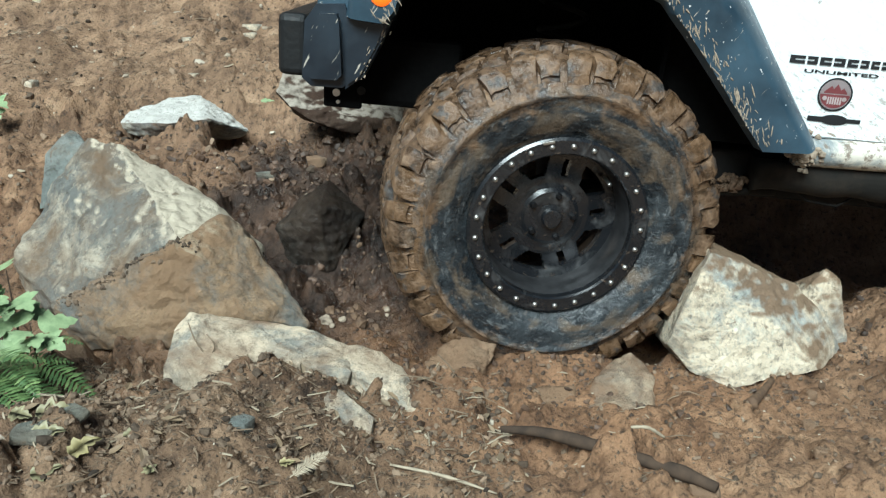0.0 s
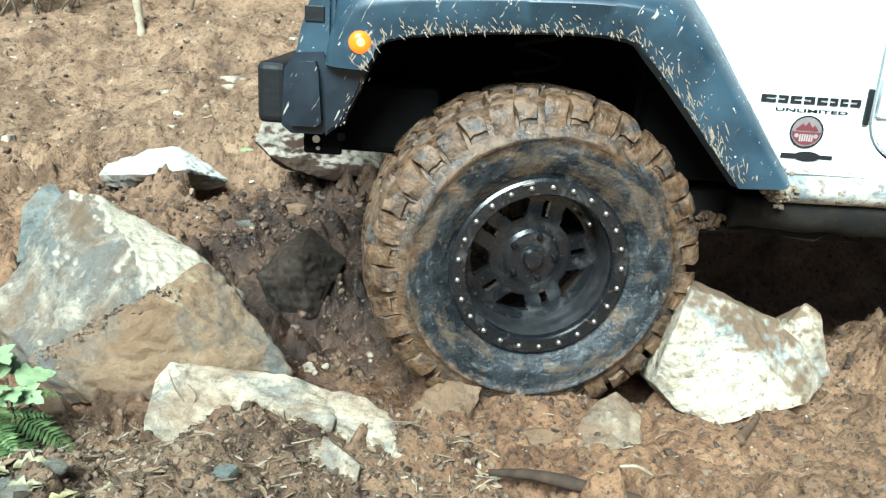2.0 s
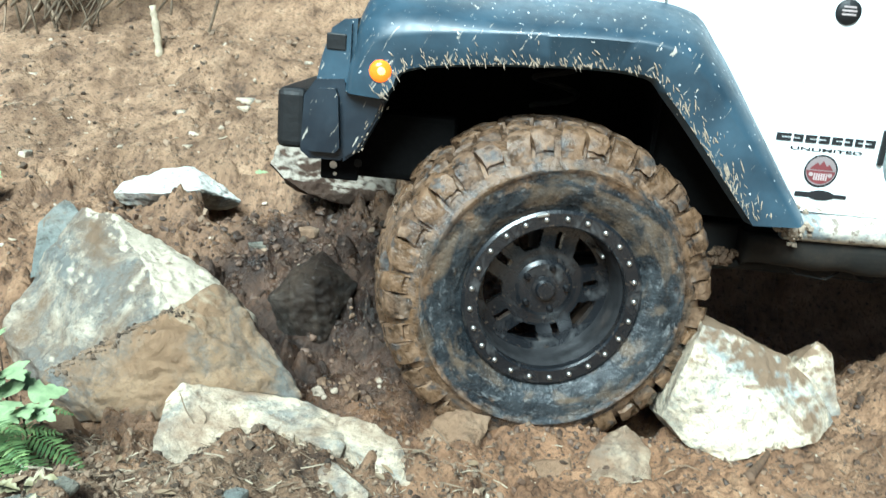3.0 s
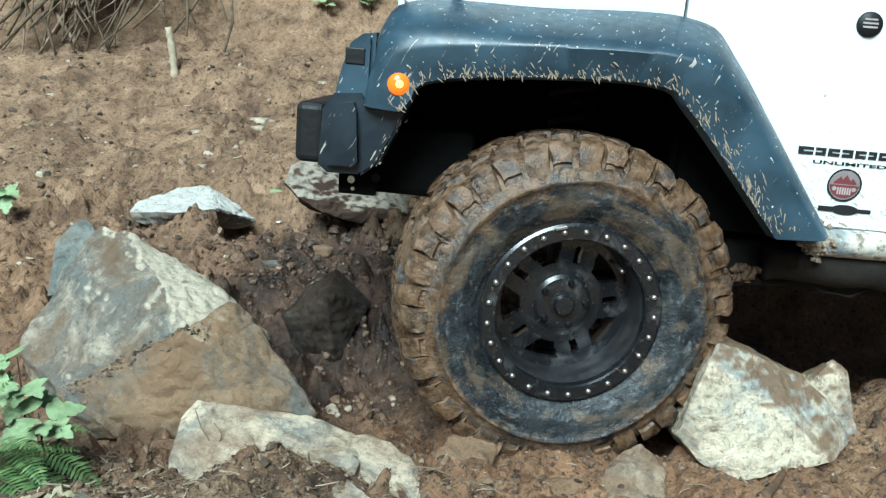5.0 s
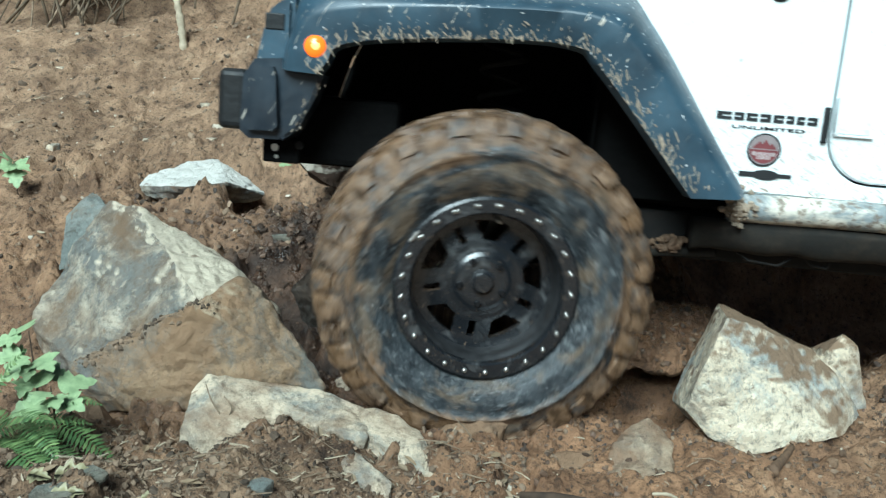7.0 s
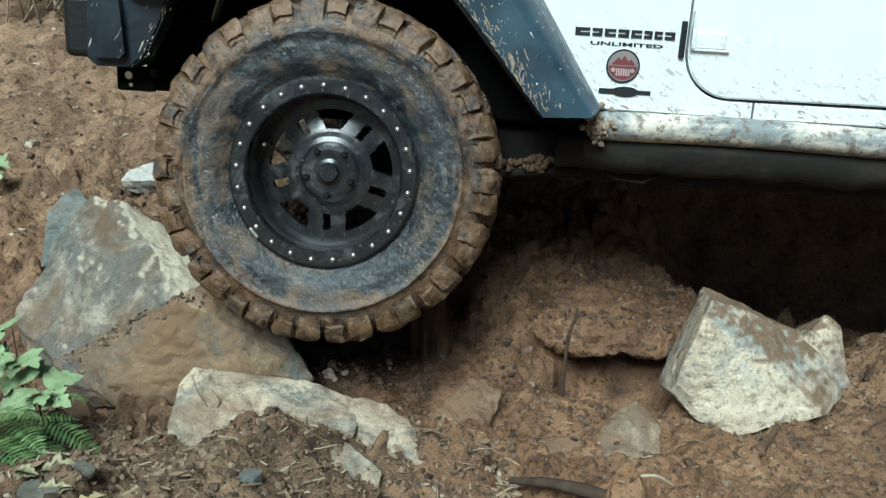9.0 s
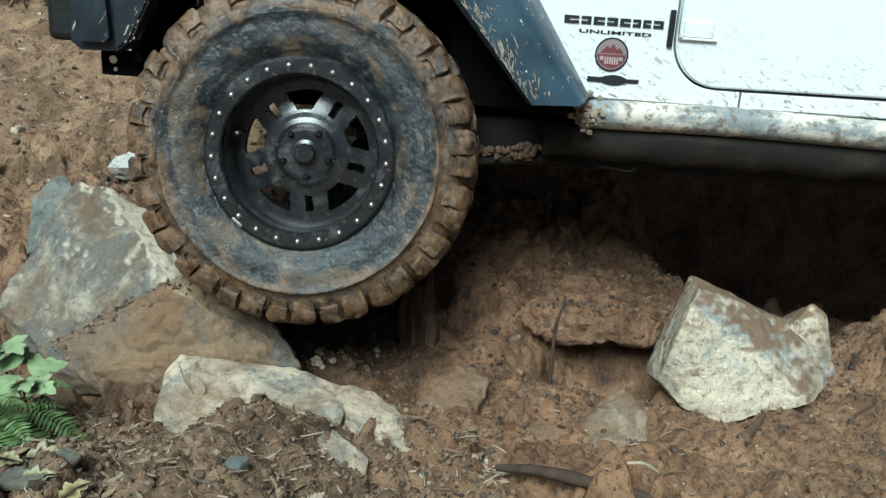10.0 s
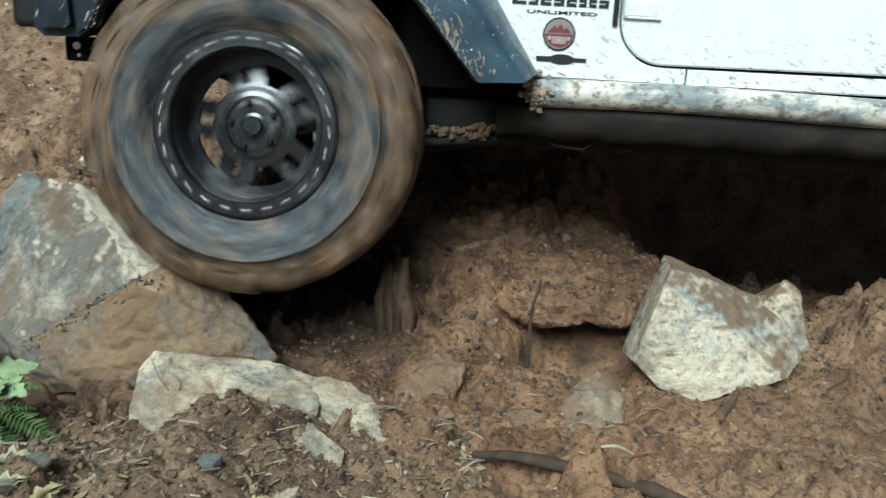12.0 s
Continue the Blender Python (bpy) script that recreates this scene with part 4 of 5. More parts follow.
        bmesh.ops.recalc_face_normals(bm, faces=bm.faces)
        part("side_window", bm, INK, car, "unseen dark side window of the added top")
    # wheel arch liner
    bm = bmesh.new()
    path = spline([(-0.56, 0, 0.40), (-0.50, 0, 0.56), (-0.38, 0, 0.66), (0.12, 0, 0.67), (0.215, 0, 0.60), (0.216, 0, 0.2)], 24)
    loft(bm, [[(x, 0.19, z) for x, _, z in path], [(x, 0.6, z) for x, _, z in path]])
    back = [(x, 0.6, z) for x, _, z in path]
    bm.faces.new([bm.verts.new((x, 0.62, z)) for x, _, z in [(-0.58, 0, 0.22), *path, (0.2, 0, 0.12), (-0.3, 0, 0.12)]])
    part("arch_liner", bm, LINER, car, "black wheel arch liner", True)
    # black panel, added to keep the back of the arch dark
    panel("arch_side", [(0.217, 0.20), (0.217, 0.67), (0.345, 0.60), (0.575, 0.246), (0.5, 0.2)][::-1], 0.244, 0.25, LINER, "", 0)
    # sill guard and frame
    bm = bmesh.new()
    pts = [(0.19, 0.243), (0.172, 0.238), (0.158, 0.222), (0.156, 0.200), (0.166, 0.180), (0.19, 0.168), (0.23, 0.166), (0.24, 0.24)]
    rows = [[(x, y, z - 0.004 * math.sin(x * 5)) for y, z in pts] for x in np.linspace(0.585, 3.0, 40)]
    loft(bm, rows)
    bm.faces.new([bm.verts.new(p) for p in rows[0]])
    bmesh.ops.recalc_face_normals(bm, faces=bm.faces)
    part("sill", bm, SILL, car, "mud-caked sill rail", True)
    bm = bmesh.new()
    box(bm, (0.30, 0.30, 0.04), (3.4, 0.42, 0.17), 0.012)
    part("frame_rail", bm, CHASSIS, car, "muddy steel frame rail")
    # the pinch rail under the sill, dented and caked
    bm = bmesh.new()
    rnd = random.Random(41)
    rows = []
    for x in np.linspace(0.50, 3.0, 90):
        w = 0.006 * vnoise(np.array([x]), np.array([0.3]), 9, 31)[0]
        d = 0.008 * vnoise(np.array([x]), np.array([2.3]), 14, 32)[0]
        rows.append([(x, 0.235, 0.168), (x, 0.190 + w, 0.168), (x, 0.186 + w, 0.15), (x, 0.192 - w, 0.118 + d), (x, 0.205, 0.092 + d), (x, 0.23, 0.080 + d), (x, 0.30, 0.082), (x, 0.31, 0.165)])
    vs = loft(bm, rows)
    bm.faces.new(vs[0][::-1])
    bmesh.ops.recalc_face_normals(bm, faces=bm.faces)
    part("pinch_rail", bm, RAIL, car, "brown mud-coated rail below the sill", True)
    # ragged plates hanging lower behind it
    bm = bmesh.new()
    rows = [[(x, 0.34, 0.08), (x, 0.335, 0.055 + 0.02 * vnoise(np.array([x]), np.array([5.1]), 11, 33)[0]), (x, 0.42, 0.03)] for x in np.linspace(0.95, 2.6, 60)]
    loft(bm, rows)
    part("skid_lip", bm, RAIL, car, "ragged muddy lower edge", True)
    bm = bmesh.new()
    box(bm, (0.30, 1.18, 0.04), (3.4, 1.30, 0.17), 0.012)
    part("frame_rail", bm, CHASSIS, car)
    bm = bmesh.new()
    box(bm, (0.8, 0.45, 0.03), (1.6, 1.1, 0.16), 0.04)
    part("skid_plate", bm, CHASSIS, car, "muddy skid plate")
    bm = bmesh.new()
    tube(bm, [(0.05, 0.42, -0.02), (0.4, 0.44, 0.03), (0.75, 0.46, 0.08)], [0.026, 0.024, 0.026], 10)
    part("control_arm", bm, CHASSIS, car, "muddy steel control arm", True)
    bm = bmesh.new()
    tube(bm, [(0.02, 0.27, 0.02), (0.30, 0.27, 0.045), (0.58, 0.275, 0.07)], 0.013, 8)
    part("steering_link", bm, RAIL, car, "thin muddy link behind the wheel", True)
    bm = bmesh.new()
    tube(bm, [(0.60, 0.26, 0.105), (0.66, 0.25, 0.06), (0.74, 0.25, 0.052), (0.80, 0.26, 0.09), (0.83, 0.26, 0.06), (0.87, 0.26, 0.055), (0.875, 0.26, 0.09)], 0.0045, 6)
    part("brake_line", bm, CHASSIS, car, "thin muddy brake line", True)
    bm = bmesh.new()
    tube(bm, [(-0.02, 0.25, 0.0), (-0.02, 1.35, 0.0)], 0.045, 12)
    part("front_axle", bm, CHASSIS, car, "", True)
    bm = bmesh.new()
    c = [(-0.04 + 0.065 * math.cos(k * 0.5), 0.45 + 0.065 * math.sin(k * 0.5), 0.06 + 0.0065 * k) for k in range(90)]
    tube(bm, c, 0.008, 6)
    part("coil_spring", bm, CHASSIS, car, "", True)
    for cx, cy, cz, sp in ((0.37, 0.265, 0.075, 0.035), (0.46, 0.27, 0.085, 0.022)):
        bm = bmesh.new()
        rnd = random.Random(int(cx * 100))
        for _ in range(34):
            r = bmesh.ops.create_icosphere(bm, subdivisions=1, radius=rnd.uniform(0.005, 0.012))
            o = Vector((rnd.gauss(cx, sp), rnd.gauss(cy, 0.012), rnd.gauss(cz, 0.007)))
            for v in r["verts"]:
                v.co = v.co * rnd.uniform(0.7, 1.3) + o
        part("mud_clot", bm, MUDCLOT, car, "mud caked on the link behind the wheel")
    # mud clots behind the flare
    bm = bmesh.new()
    rnd = random.Random(8)
    for _ in range(150):
        r = bmesh.ops.create_icosphere(bm, subdivisions=1, radius=rnd.uniform(0.004, 0.011))
        o = Vector((rnd.gauss(0.605, 0.018), rnd.uniform(0.145, 0.19), rnd.gauss(0.204, 0.014)))
        for v in r["verts"]:
            v.co = v.co * rnd.uniform(0.7, 1.3) + o
    part("mud_clot", bm, DRYMUD, car, "clot of mud behind the flare")


build_body()


def build_front():
    # bumper: a moulded end, a flap behind it and a black bar before it
    panel("bumper", [(-0.684, 0.305), (-0.678, 0.445), (-0.650, 0.486), (-0.580, 0.492), (-0.566, 0.452), (-0.556, 0.315), (-0.580, 0.288), (-0.660, 0.286)], 0.040, 1.56, BUMPER, "dark grey plastic bumper corner with scratches", 0.022).data.shade_smooth()
    bpy.data.objects["bumper"].data.set_sharp_from_angle(angle=radians(50))
    panel("corner_flap", [(-0.572, 0.464), (-0.470, 0.456), (-0.490, 0.400), (-0.530, 0.318), (-0.572, 0.286)], 0.052, 0.12, BUMPER, "black plastic flap under the flare", 0.006)
    bm = bmesh.new()
    box(bm, (-0.752, 0.075, 0.304), (-0.676, 1.5, 0.458), 0.018, 3)
    part("bumper_bar", bm, CAP, car, "black bumper bar end")
    bm = bmesh.new()
    box(bm, (-0.645, 0.13, 0.222), (-0.545, 0.15, 0.285), 0.006)
    # black block that fills the shaded gap behind the bracket
    box(bm, (-0.61, 0.22, 0.215), (-0.30, 0.36, 0.40), 0.02)
    part("frame_horn", bm, LINER, car, "black tow bracket")
    for x, z, r in ((-0.610, 0.262, 0.010), (-0.545, 0.272, 0.011), (-0.605, 0.238, 0.005)):
        bm = bmesh.new()
        lathe(bm, [(0.0005, 0.0), (r, 0.0), (r, 0.004)], 14)
        o = part("bolt_head", bm, STEEL if r < 0.0105 else CHASSIS, car)
        o.matrix_basis = pose(x, 0.126, z)
    # grille shell and lamp
    bm = bmesh.new()
    box(bm, (-0.545, 0.30, 0.53), (-0.517, 1.33, 0.92), 0.012, 3)
    part("grille", bm, WHITE, car)
    panel("valance", [(-0.655, 0.470), (-0.640, 0.545), (-0.618, 0.612), (-0.588, 0.635), (-0.555, 0.640), (-0.555, 0.470)], 0.070, 0.26, PLASTIC, "grey plastic valance over the bumper", 0.012)
    bm = bmesh.new()
    box(bm, (-0.628, 0.0665, 0.560), (-0.578, 0.08, 0.600), 0.003)
    part("air_slot", bm, CAP, car)
    # side marker lamp
    bm = bmesh.new()
    lathe(bm, [(0.0005, -0.011), (0.010, -0.0105), (0.020, -0.007), (0.0265, -0.001), (0.0275, 0.008), (0.026, 0.012)], 28)
    lamp = part("marker_lamp", bm, AMBER, car, "glowing round amber side marker lamp", True)
    lamp.matrix_basis = pose(-0.480, 0.004, 0.524, 0, 0, 8)
    bm = bmesh.new()
    lathe(bm, [(0.0005, -0.0125), (0.007, -0.0118), (0.010, -0.0104)], 16)
    part("bulb", bm, GLOW, lamp, "bright glowing bulb", True).matrix_basis = pose(0.002, 0, 0.001)
    # mud streaks on the corner
    bm = bmesh.new()
    rnd = random.Random(4)
    for i in range(26):
        u = rnd.random()
        c = Vector((-0.540 + 0.06 * u + rnd.gauss(0, 0.008), 0.0515, 0.31 + 0.13 * u))
        s = rnd.uniform(0.0008, 0.0018)
        m = Matrix.Translation(c) @ Matrix.Rotation(0.45, 4, "Y") @ Matrix.Diagonal((s, s * 0.6, s * rnd.uniform(1, 5), 1))
        r = bmesh.ops.create_icosphere(bm, subdivisions=1, radius=1.0)
        for v in r["verts"]:
            v.co = m @ v.co
    part("mud_streak", bm, DRYMUD, car, "dried mud streaks on the bumper")


build_front()


# ---------------------------------------------------------------- writing on the car
def decal_text(words, x, z, width, height, material, name="lettering"):
    cu = bpy.data.curves.new(name, "FONT")
    cu.body, cu.extrude, cu.offset = words, 0.0004, 0.025
    ob = bpy.data.objects.new(name, cu)
    scene.collection.objects.link(ob)
    bpy.context.view_layer.update()
    me = bpy.data.meshes.new_from_object(ob.evaluated_get(bpy.context.evaluated_depsgraph_get()))
    bpy.data.objects.remove(ob)
    co = np.empty(len(me.vertices) * 3, "f")
    me.vertices.foreach_get("co", co)
    co = co.reshape(-1, 3)
    lo, hi = co.min(0), co.max(0)
    out = np.empty_like(co)
    out[:, 0] = x + (co[:, 0] - lo[0]) / (hi[0] - lo[0]) * width
    out[:, 2] = z + (co[:, 1] - lo[1]) / (hi[1] - lo[1]) * height
    out[:, 1] = 0.1882 - (co[:, 2] - lo[2]) * 0.5
    me.vertices.foreach_set("co", out.ravel())
    me.materials.clear()
    me.materials.append(material)
    o = new(name, me)
    o.parent = car
    return o


def build_decals():
    # the maker's mark, as plain blocks
    x, z, h = 0.519, 0.427, 0.019
    for k, wide in enumerate((0.040, 0.028, 0.031, 0.030, 0.029, 0.023, 0.023, 0.028)):
        w = wide - 0.003
        shape = [(0, 0), (w, 0), (w, 0.40 * h), (0.35 * w, 0.40 * h), (0.35 * w, 0.62 * h), (w, 0.62 * h), (w, h), (0, h)]
        if k % 2:
            shape = [(w - a, b) for a, b in shape[::-1]]
        panel("name_block", [(x + a, z + b) for a, b in shape], 0.1872, 0.1886, INK, "black plain block of the maker's mark" if k == 0 else "", 0)
        x += wide + 0.0025
    tagged(decal_text("UNLIMITED", 0.559, 0.406, 0.180, 0.0085, INK), "small black lettering")
    bm = bmesh.new()
    lathe(bm, [(0.0005, 0.1885), (0.037, 0.1885), (0.0375, 0.189)], 40)
    disc = part("round_badge", bm, BADGE, car, "round grey and dark red badge with a mountain drawing")
    disc.location = (0.646, -0.0008, 0.357)
    bm = bmesh.new()
    lathe(bm, [(0.038, 0.1890), (0.038, 0.1880), (0.042, 0.1880), (0.042, 0.1890)], 40)
    part("rim_line", bm, INK, disc)
    bm = bmesh.new()
    low = [bm.verts.new((0.0365 * math.cos(a), 0.1879, 0.0365 * math.sin(a) + 0.003)) for a in np.linspace(math.pi + 0.08, math.tau - 0.08, 24)]
    bm.faces.new(low)
    for pts in ([(-0.028, 0.006), (-0.012, 0.022), (-0.006, 0.014), (0.002, 0.027), (0.012, 0.012), (0.018, 0.018), (0.028, 0.006)],):
        up = [bm.verts.new((x, 0.1876, z)) for x, z in pts]
        dn = [bm.verts.new((x, 0.1876, 0.003)) for x, z in pts]
        for i in range(len(pts) - 1):
            bm.faces.new((up[i], up[i + 1], dn[i + 1], dn[i]))
    part("drawing", bm, RED, disc, "dark red lower half with a mountain line")
    bm = bmesh.new()
    for k in range(6):
        box(bm, (-0.0165 + k * 0.006, 0.1868, -0.024), (-0.0125 + k * 0.006, 0.1874, -0.006))
    for s in (-1, 1):
        r = bmesh.ops.create_cone(bm, segments=14, radius1=0.0055, radius2=0.0055, depth=0.0008, cap_ends=True)
        for v in r["verts"]:
            v.co = Vector((v.co.x + s * 0.024, 0.1870 + v.co.z, v.co.y - 0.010))
    part("grille_drawing", bm, PALE_INK, disc)
    # a small dark emblem below, unreadable
    bm = bmesh.new()
    box(bm, (0.592, 0.1874, 0.287), (0.628, 0.1884, 0.300))
    box(bm, (0.690, 0.1874, 0.289), (0.722, 0.1884, 0.299))
    r = bmesh.ops.create_cone(bm, segments=24, radius1=1, radius2=1, depth=0.001, cap_ends=True)
    for v in r["verts"]:
        v.co = Vector((0.658 + v.co.x * 0.034, 0.1878 + v.co.z, 0.294 + v.co.y * 0.013))
    part("small_emblem", bm, INK, car, "small dark emblem, muddy")
    bm = bmesh.new()
    lathe(bm, [(0.0005, 0.183), (0.028, 0.183), (0.030, 0.186), (0.031, 0.19)], 32)
    b = part("round_emblem", bm, CAP, car, "round black metal emblem", True)
    b.location = (0.632, 0, 0.750)
    bm = bmesh.new()
    for k, wd in enumerate((0.030, 0.036, 0.034)):
        box(bm, (-wd / 2, 0.1818, 0.010 - k * 0.009), (wd / 2, 0.1834, 0.0145 - k * 0.009))
    part("raised_bars", bm, PALE_INK, b)


build_decals()



# the body sits a little to the rear of the wheels
for o in car.children:
    if not o.name.startswith("wheel"):
        o.location.x += 0.008

# ---------------------------------------------------------------- loose things on the ground
def ground_at(x, y, rocks=False):
    """Height of the finished ground at a point, from its mesh."""
    hit, p, _, _ = GROUND.ray_cast(Vector((x, y, 9)), Vector((0, 0, -1)))
    z = p.z if hit else ground_z(x, y)
    if SHELF is not None:
        hit, p, _, _ = SHELF.ray_cast(Vector((x, y, 9)), Vector((0, 0, -1)))
        if hit:
            z = max(z, p.z)
    for r in ROCKS if rocks else ():
        if abs(x - r.location.x) < 0.7 and abs(y - r.location.y) < 0.5:
            hit, p, _, _ = r.ray_cast(Vector((x, y, 9)) - r.location, Vector((0, 0, -1)))
            if hit:
                z = max(z, p.z + r.location.z)
    return z


GROUND = bpy.data.objects["ground"]
ROCKS = [bpy.data.objects["boulder"]]
SHELF = bpy.data.objects["clay_shelf"]


def joined(name, verts, faces, material, label, category, smooth=False):
    me = bpy.data.meshes.new(name)
    me.from_pydata(verts, [], faces)
    me.materials.append(material)
    if smooth:
        me.shade_smooth()
    return tagged(new(name, me), label, category, kind="stuff")


ICO = None


def ico():
    global ICO
    if ICO is None:
        bm = bmesh.new()
        bmesh.ops.create_icosphere(bm, subdivisions=1, radius=1.0)
        ICO = ([v.co.copy() for v in bm.verts], [[v.index for v in f.verts] for f in bm.faces])
        bm.free()
    return ICO


def scatter_lumps(name, count, area, sizes, material, label, category, seed, sink=0.55, flat=0.75):
    rnd = random.Random(seed)
    vs0, fs0 = ico()
    verts, faces = [], []
    made = 0
    while made < count:
        x, y = area(rnd)
        made += 1
        s = sizes[0] * (sizes[1] / sizes[0]) ** (rnd.random() ** 2.2)
        z = ground_at(x, y, name == "ledge_soil")
        m = Matrix.Translation((x, y, z + s * (flat - sink) * 0.6)) @ Euler((rnd.uniform(0, 6), rnd.uniform(-0.5, 0.5), rnd.uniform(0, 6))).to_matrix().to_4x4() @ Matrix.Diagonal((s * rnd.uniform(0.8, 1.4), s * rnd.uniform(0.7, 1.1), s * rnd.uniform(flat * 0.7, flat * 1.2), 1))
        b = len(verts)
        verts += [tuple(m @ (v * rnd.uniform(0.65, 1.2))) for v in vs0]
        faces += [[b + i for i in f] for f in fs0]
    return joined(name, verts, faces, material, label, category)


def anywhere(rnd):
    """All over, but for the wet sink beside the rut."""
    while True:
        x, y = rnd.uniform(-1.7, 1.7), 1.15 + 2.6 * rnd.random() ** 1.2
        if ((x + 0.35) / 0.5) ** 2 + ((y - 2.42) / 0.6) ** 2 > 1:
            return x, y


def back_slope(rnd):
    return rnd.uniform(-2.8, 0.2), rnd.uniform(2.7, 5.3)


def near_bank(rnd):
    return rnd.uniform(-1.1, 0.15), rnd.uniform(1.15, 1.8)


def rut_side(rnd):
    return rnd.gauss(0.35, 0.5), rnd.gauss(2.25, 0.35)


def front_right(rnd):
    return rnd.uniform(0.0, 1.4), rnd.uniform(1.3, 2.0)


CLOD = Mat("soil_clod", 0.9)
CLOD.set(color=CLOD.mix(CLOD.island(), (0.030, 0.021, 0.014), (0.27, 0.192, 0.128)))
CLOD.bump(CLOD.noise(90, 5), 0.8, 0.004)
CLOD = CLOD.m
DARKCLOD = Mat("wet_clod", 0.6)
DARKCLOD.set(color=DARKCLOD.mix(DARKCLOD.island(), (0.028, 0.018, 0.012), (0.13, 0.08, 0.052)))
DARKCLOD.bump(DARKCLOD.noise(90, 5), 0.8, 0.004)
DARKCLOD = DARKCLOD.m
RUTCLOD = Mat("rut_clod", 0.75)
RUTCLOD.set(color=RUTCLOD.mix(RUTCLOD.island(), (0.045, 0.028, 0.018), (0.20, 0.130, 0.080)))
RUTCLOD.bump(RUTCLOD.noise(90, 5), 0.8, 0.004)
RUTCLOD = RUTCLOD.m
GRIT = Mat("pale_grit", 0.8)
GRIT.set(color=GRIT.mix(GRIT.island(), (0.30, 0.24, 0.17), (0.58, 0.52, 0.42)))
GRIT = GRIT.m


BARK = make_plain("old_root_bark", (0.17, 0.125, 0.08), 0.9, 0, 0.6)


def scatter_all():
    scatter_lumps("soil_clods", 3600, anywhere, (0.003, 0.012), CLOD, "small crumbly brown soil clods", "soil clods", 1)
    scatter_lumps("wet_clods", 2600, rut_side, (0.003, 0.014), DARKCLOD, "wet dark mud clods along the rut", "mud clods", 2)
    scatter_lumps("wet_clods", 1500, lambda r: (r.gauss(-0.55, 0.3), r.gauss(2.95, 0.22)), (0.004, 0.022), DARKCLOD, "wet dark mud clods below the slope", "mud clods", 3)
    scatter_lumps("rut_clods", 1500, lambda r: (r.uniform(-0.35, 1.25), r.uniform(1.75, 2.75)), (0.003, 0.013), RUTCLOD, "reddish brown mud crumbs in the rut", "mud clods", 9)
    scatter_lumps("slope_clods", 1800, back_slope, (0.004, 0.024), CLOD, "brown soil clods on the slope", "soil clods", 4)
    scatter_lumps("pebbles", 200, anywhere, (0.003, 0.013), GRIT, "small pale pebbles in the soil", "pebbles", 5)
    scatter_lumps("pebbles", 160, back_slope, (0.005, 0.022), GRIT, "pale pebbles on the slope", "pebbles", 6)
    scatter_lumps("ledge_soil", 260, lambda r: (lambda u: (-1.08 + 0.40 * u + r.gauss(0, 0.012), 2.035 + r.gauss(0, 0.012)))(r.random()), (0.003, 0.012), CLOD, "soil lodged on the ledge of the boulder", "soil", 8)
    scatter_lumps("bank_gravel", 4200, near_bank, (0.0025, 0.012), CLOD, "crumbs of soil and gravel on the bank", "gravel", 7)


scatter_all()


def scatter_sticks(name, count, area, lengths, radius, material, label, seed, tilt=0.25):
    rnd = random.Random(seed)
    verts, faces = [], []
    for _ in range(count):
        x, y = area(rnd)
        L = lengths[0] * (lengths[1] / lengths[0]) ** (rnd.random() ** 1.8)
        a = rnd.uniform(0, math.tau)
        d = Vector((math.cos(a), math.sin(a), rnd.uniform(-tilt, tilt))).normalized()
        c = Vector((x, y, ground_at(x, y) + radius * 1.2 + abs(d.z) * L * 0.3))
        n = d.orthogonal().normalized()
        k = d.cross(n)
        bend = (n * rnd.uniform(-1, 1) + k * rnd.uniform(-1, 1)) * L * 0.08
        b = len(verts)
        r = radius * rnd.uniform(0.5, 1.3)
        for u, f in ((-0.5, 0.8), (0.0, 1.0), (0.5, 0.5)):
            p = c + d * (u * L) + bend * (1 - 4 * u * u)
            for q in range(4):
                verts.append(tuple(p + (n * math.cos(q * math.pi / 2) + k * math.sin(q * math.pi / 2)) * r * f))
        for s in (0, 4):
            for q in range(4):
                faces.append([b + s + q, b + s + (q + 1) % 4, b + s + 4 + (q + 1) % 4, b + s + 4 + q])
        faces += [[b, b + 3, b + 2, b + 1], [b + 8, b + 9, b + 10, b + 11]]
    return joined(name, verts, faces, material, label, "twigs")


scatter_sticks("twigs", 420, near_bank, (0.02, 0.12), 0.0016, TWIG, "dry brown twigs on the bank", 11)
scatter_sticks("pale_twigs", 190, near_bank, (0.015, 0.09), 0.0022, PALE_TWIG, "bleached twig bits on the bank", 12)
scatter_sticks("needles", 2200, near_bank, (0.012, 0.04), 0.0006, TWIG, "fallen needles on the bank", 13, 0.5)
scatter_sticks("pale_twigs", 70, front_right, (0.008, 0.045), 0.0016, PALE_TWIG, "pale straw bits in the mud", 17)
scatter_sticks("twigs", 90, front_right, (0.015, 0.08), 0.0016, TWIG, "dry twig bits in the mud", 14)
scatter_sticks("twigs", 90, back_slope, (0.03, 0.2), 0.003, TWIG, "dry twigs on the slope", 15)
scatter_sticks("pale_twigs", 40, back_slope, (0.02, 0.08), 0.004, PALE_TWIG, "pale wood chips on the slope", 16)


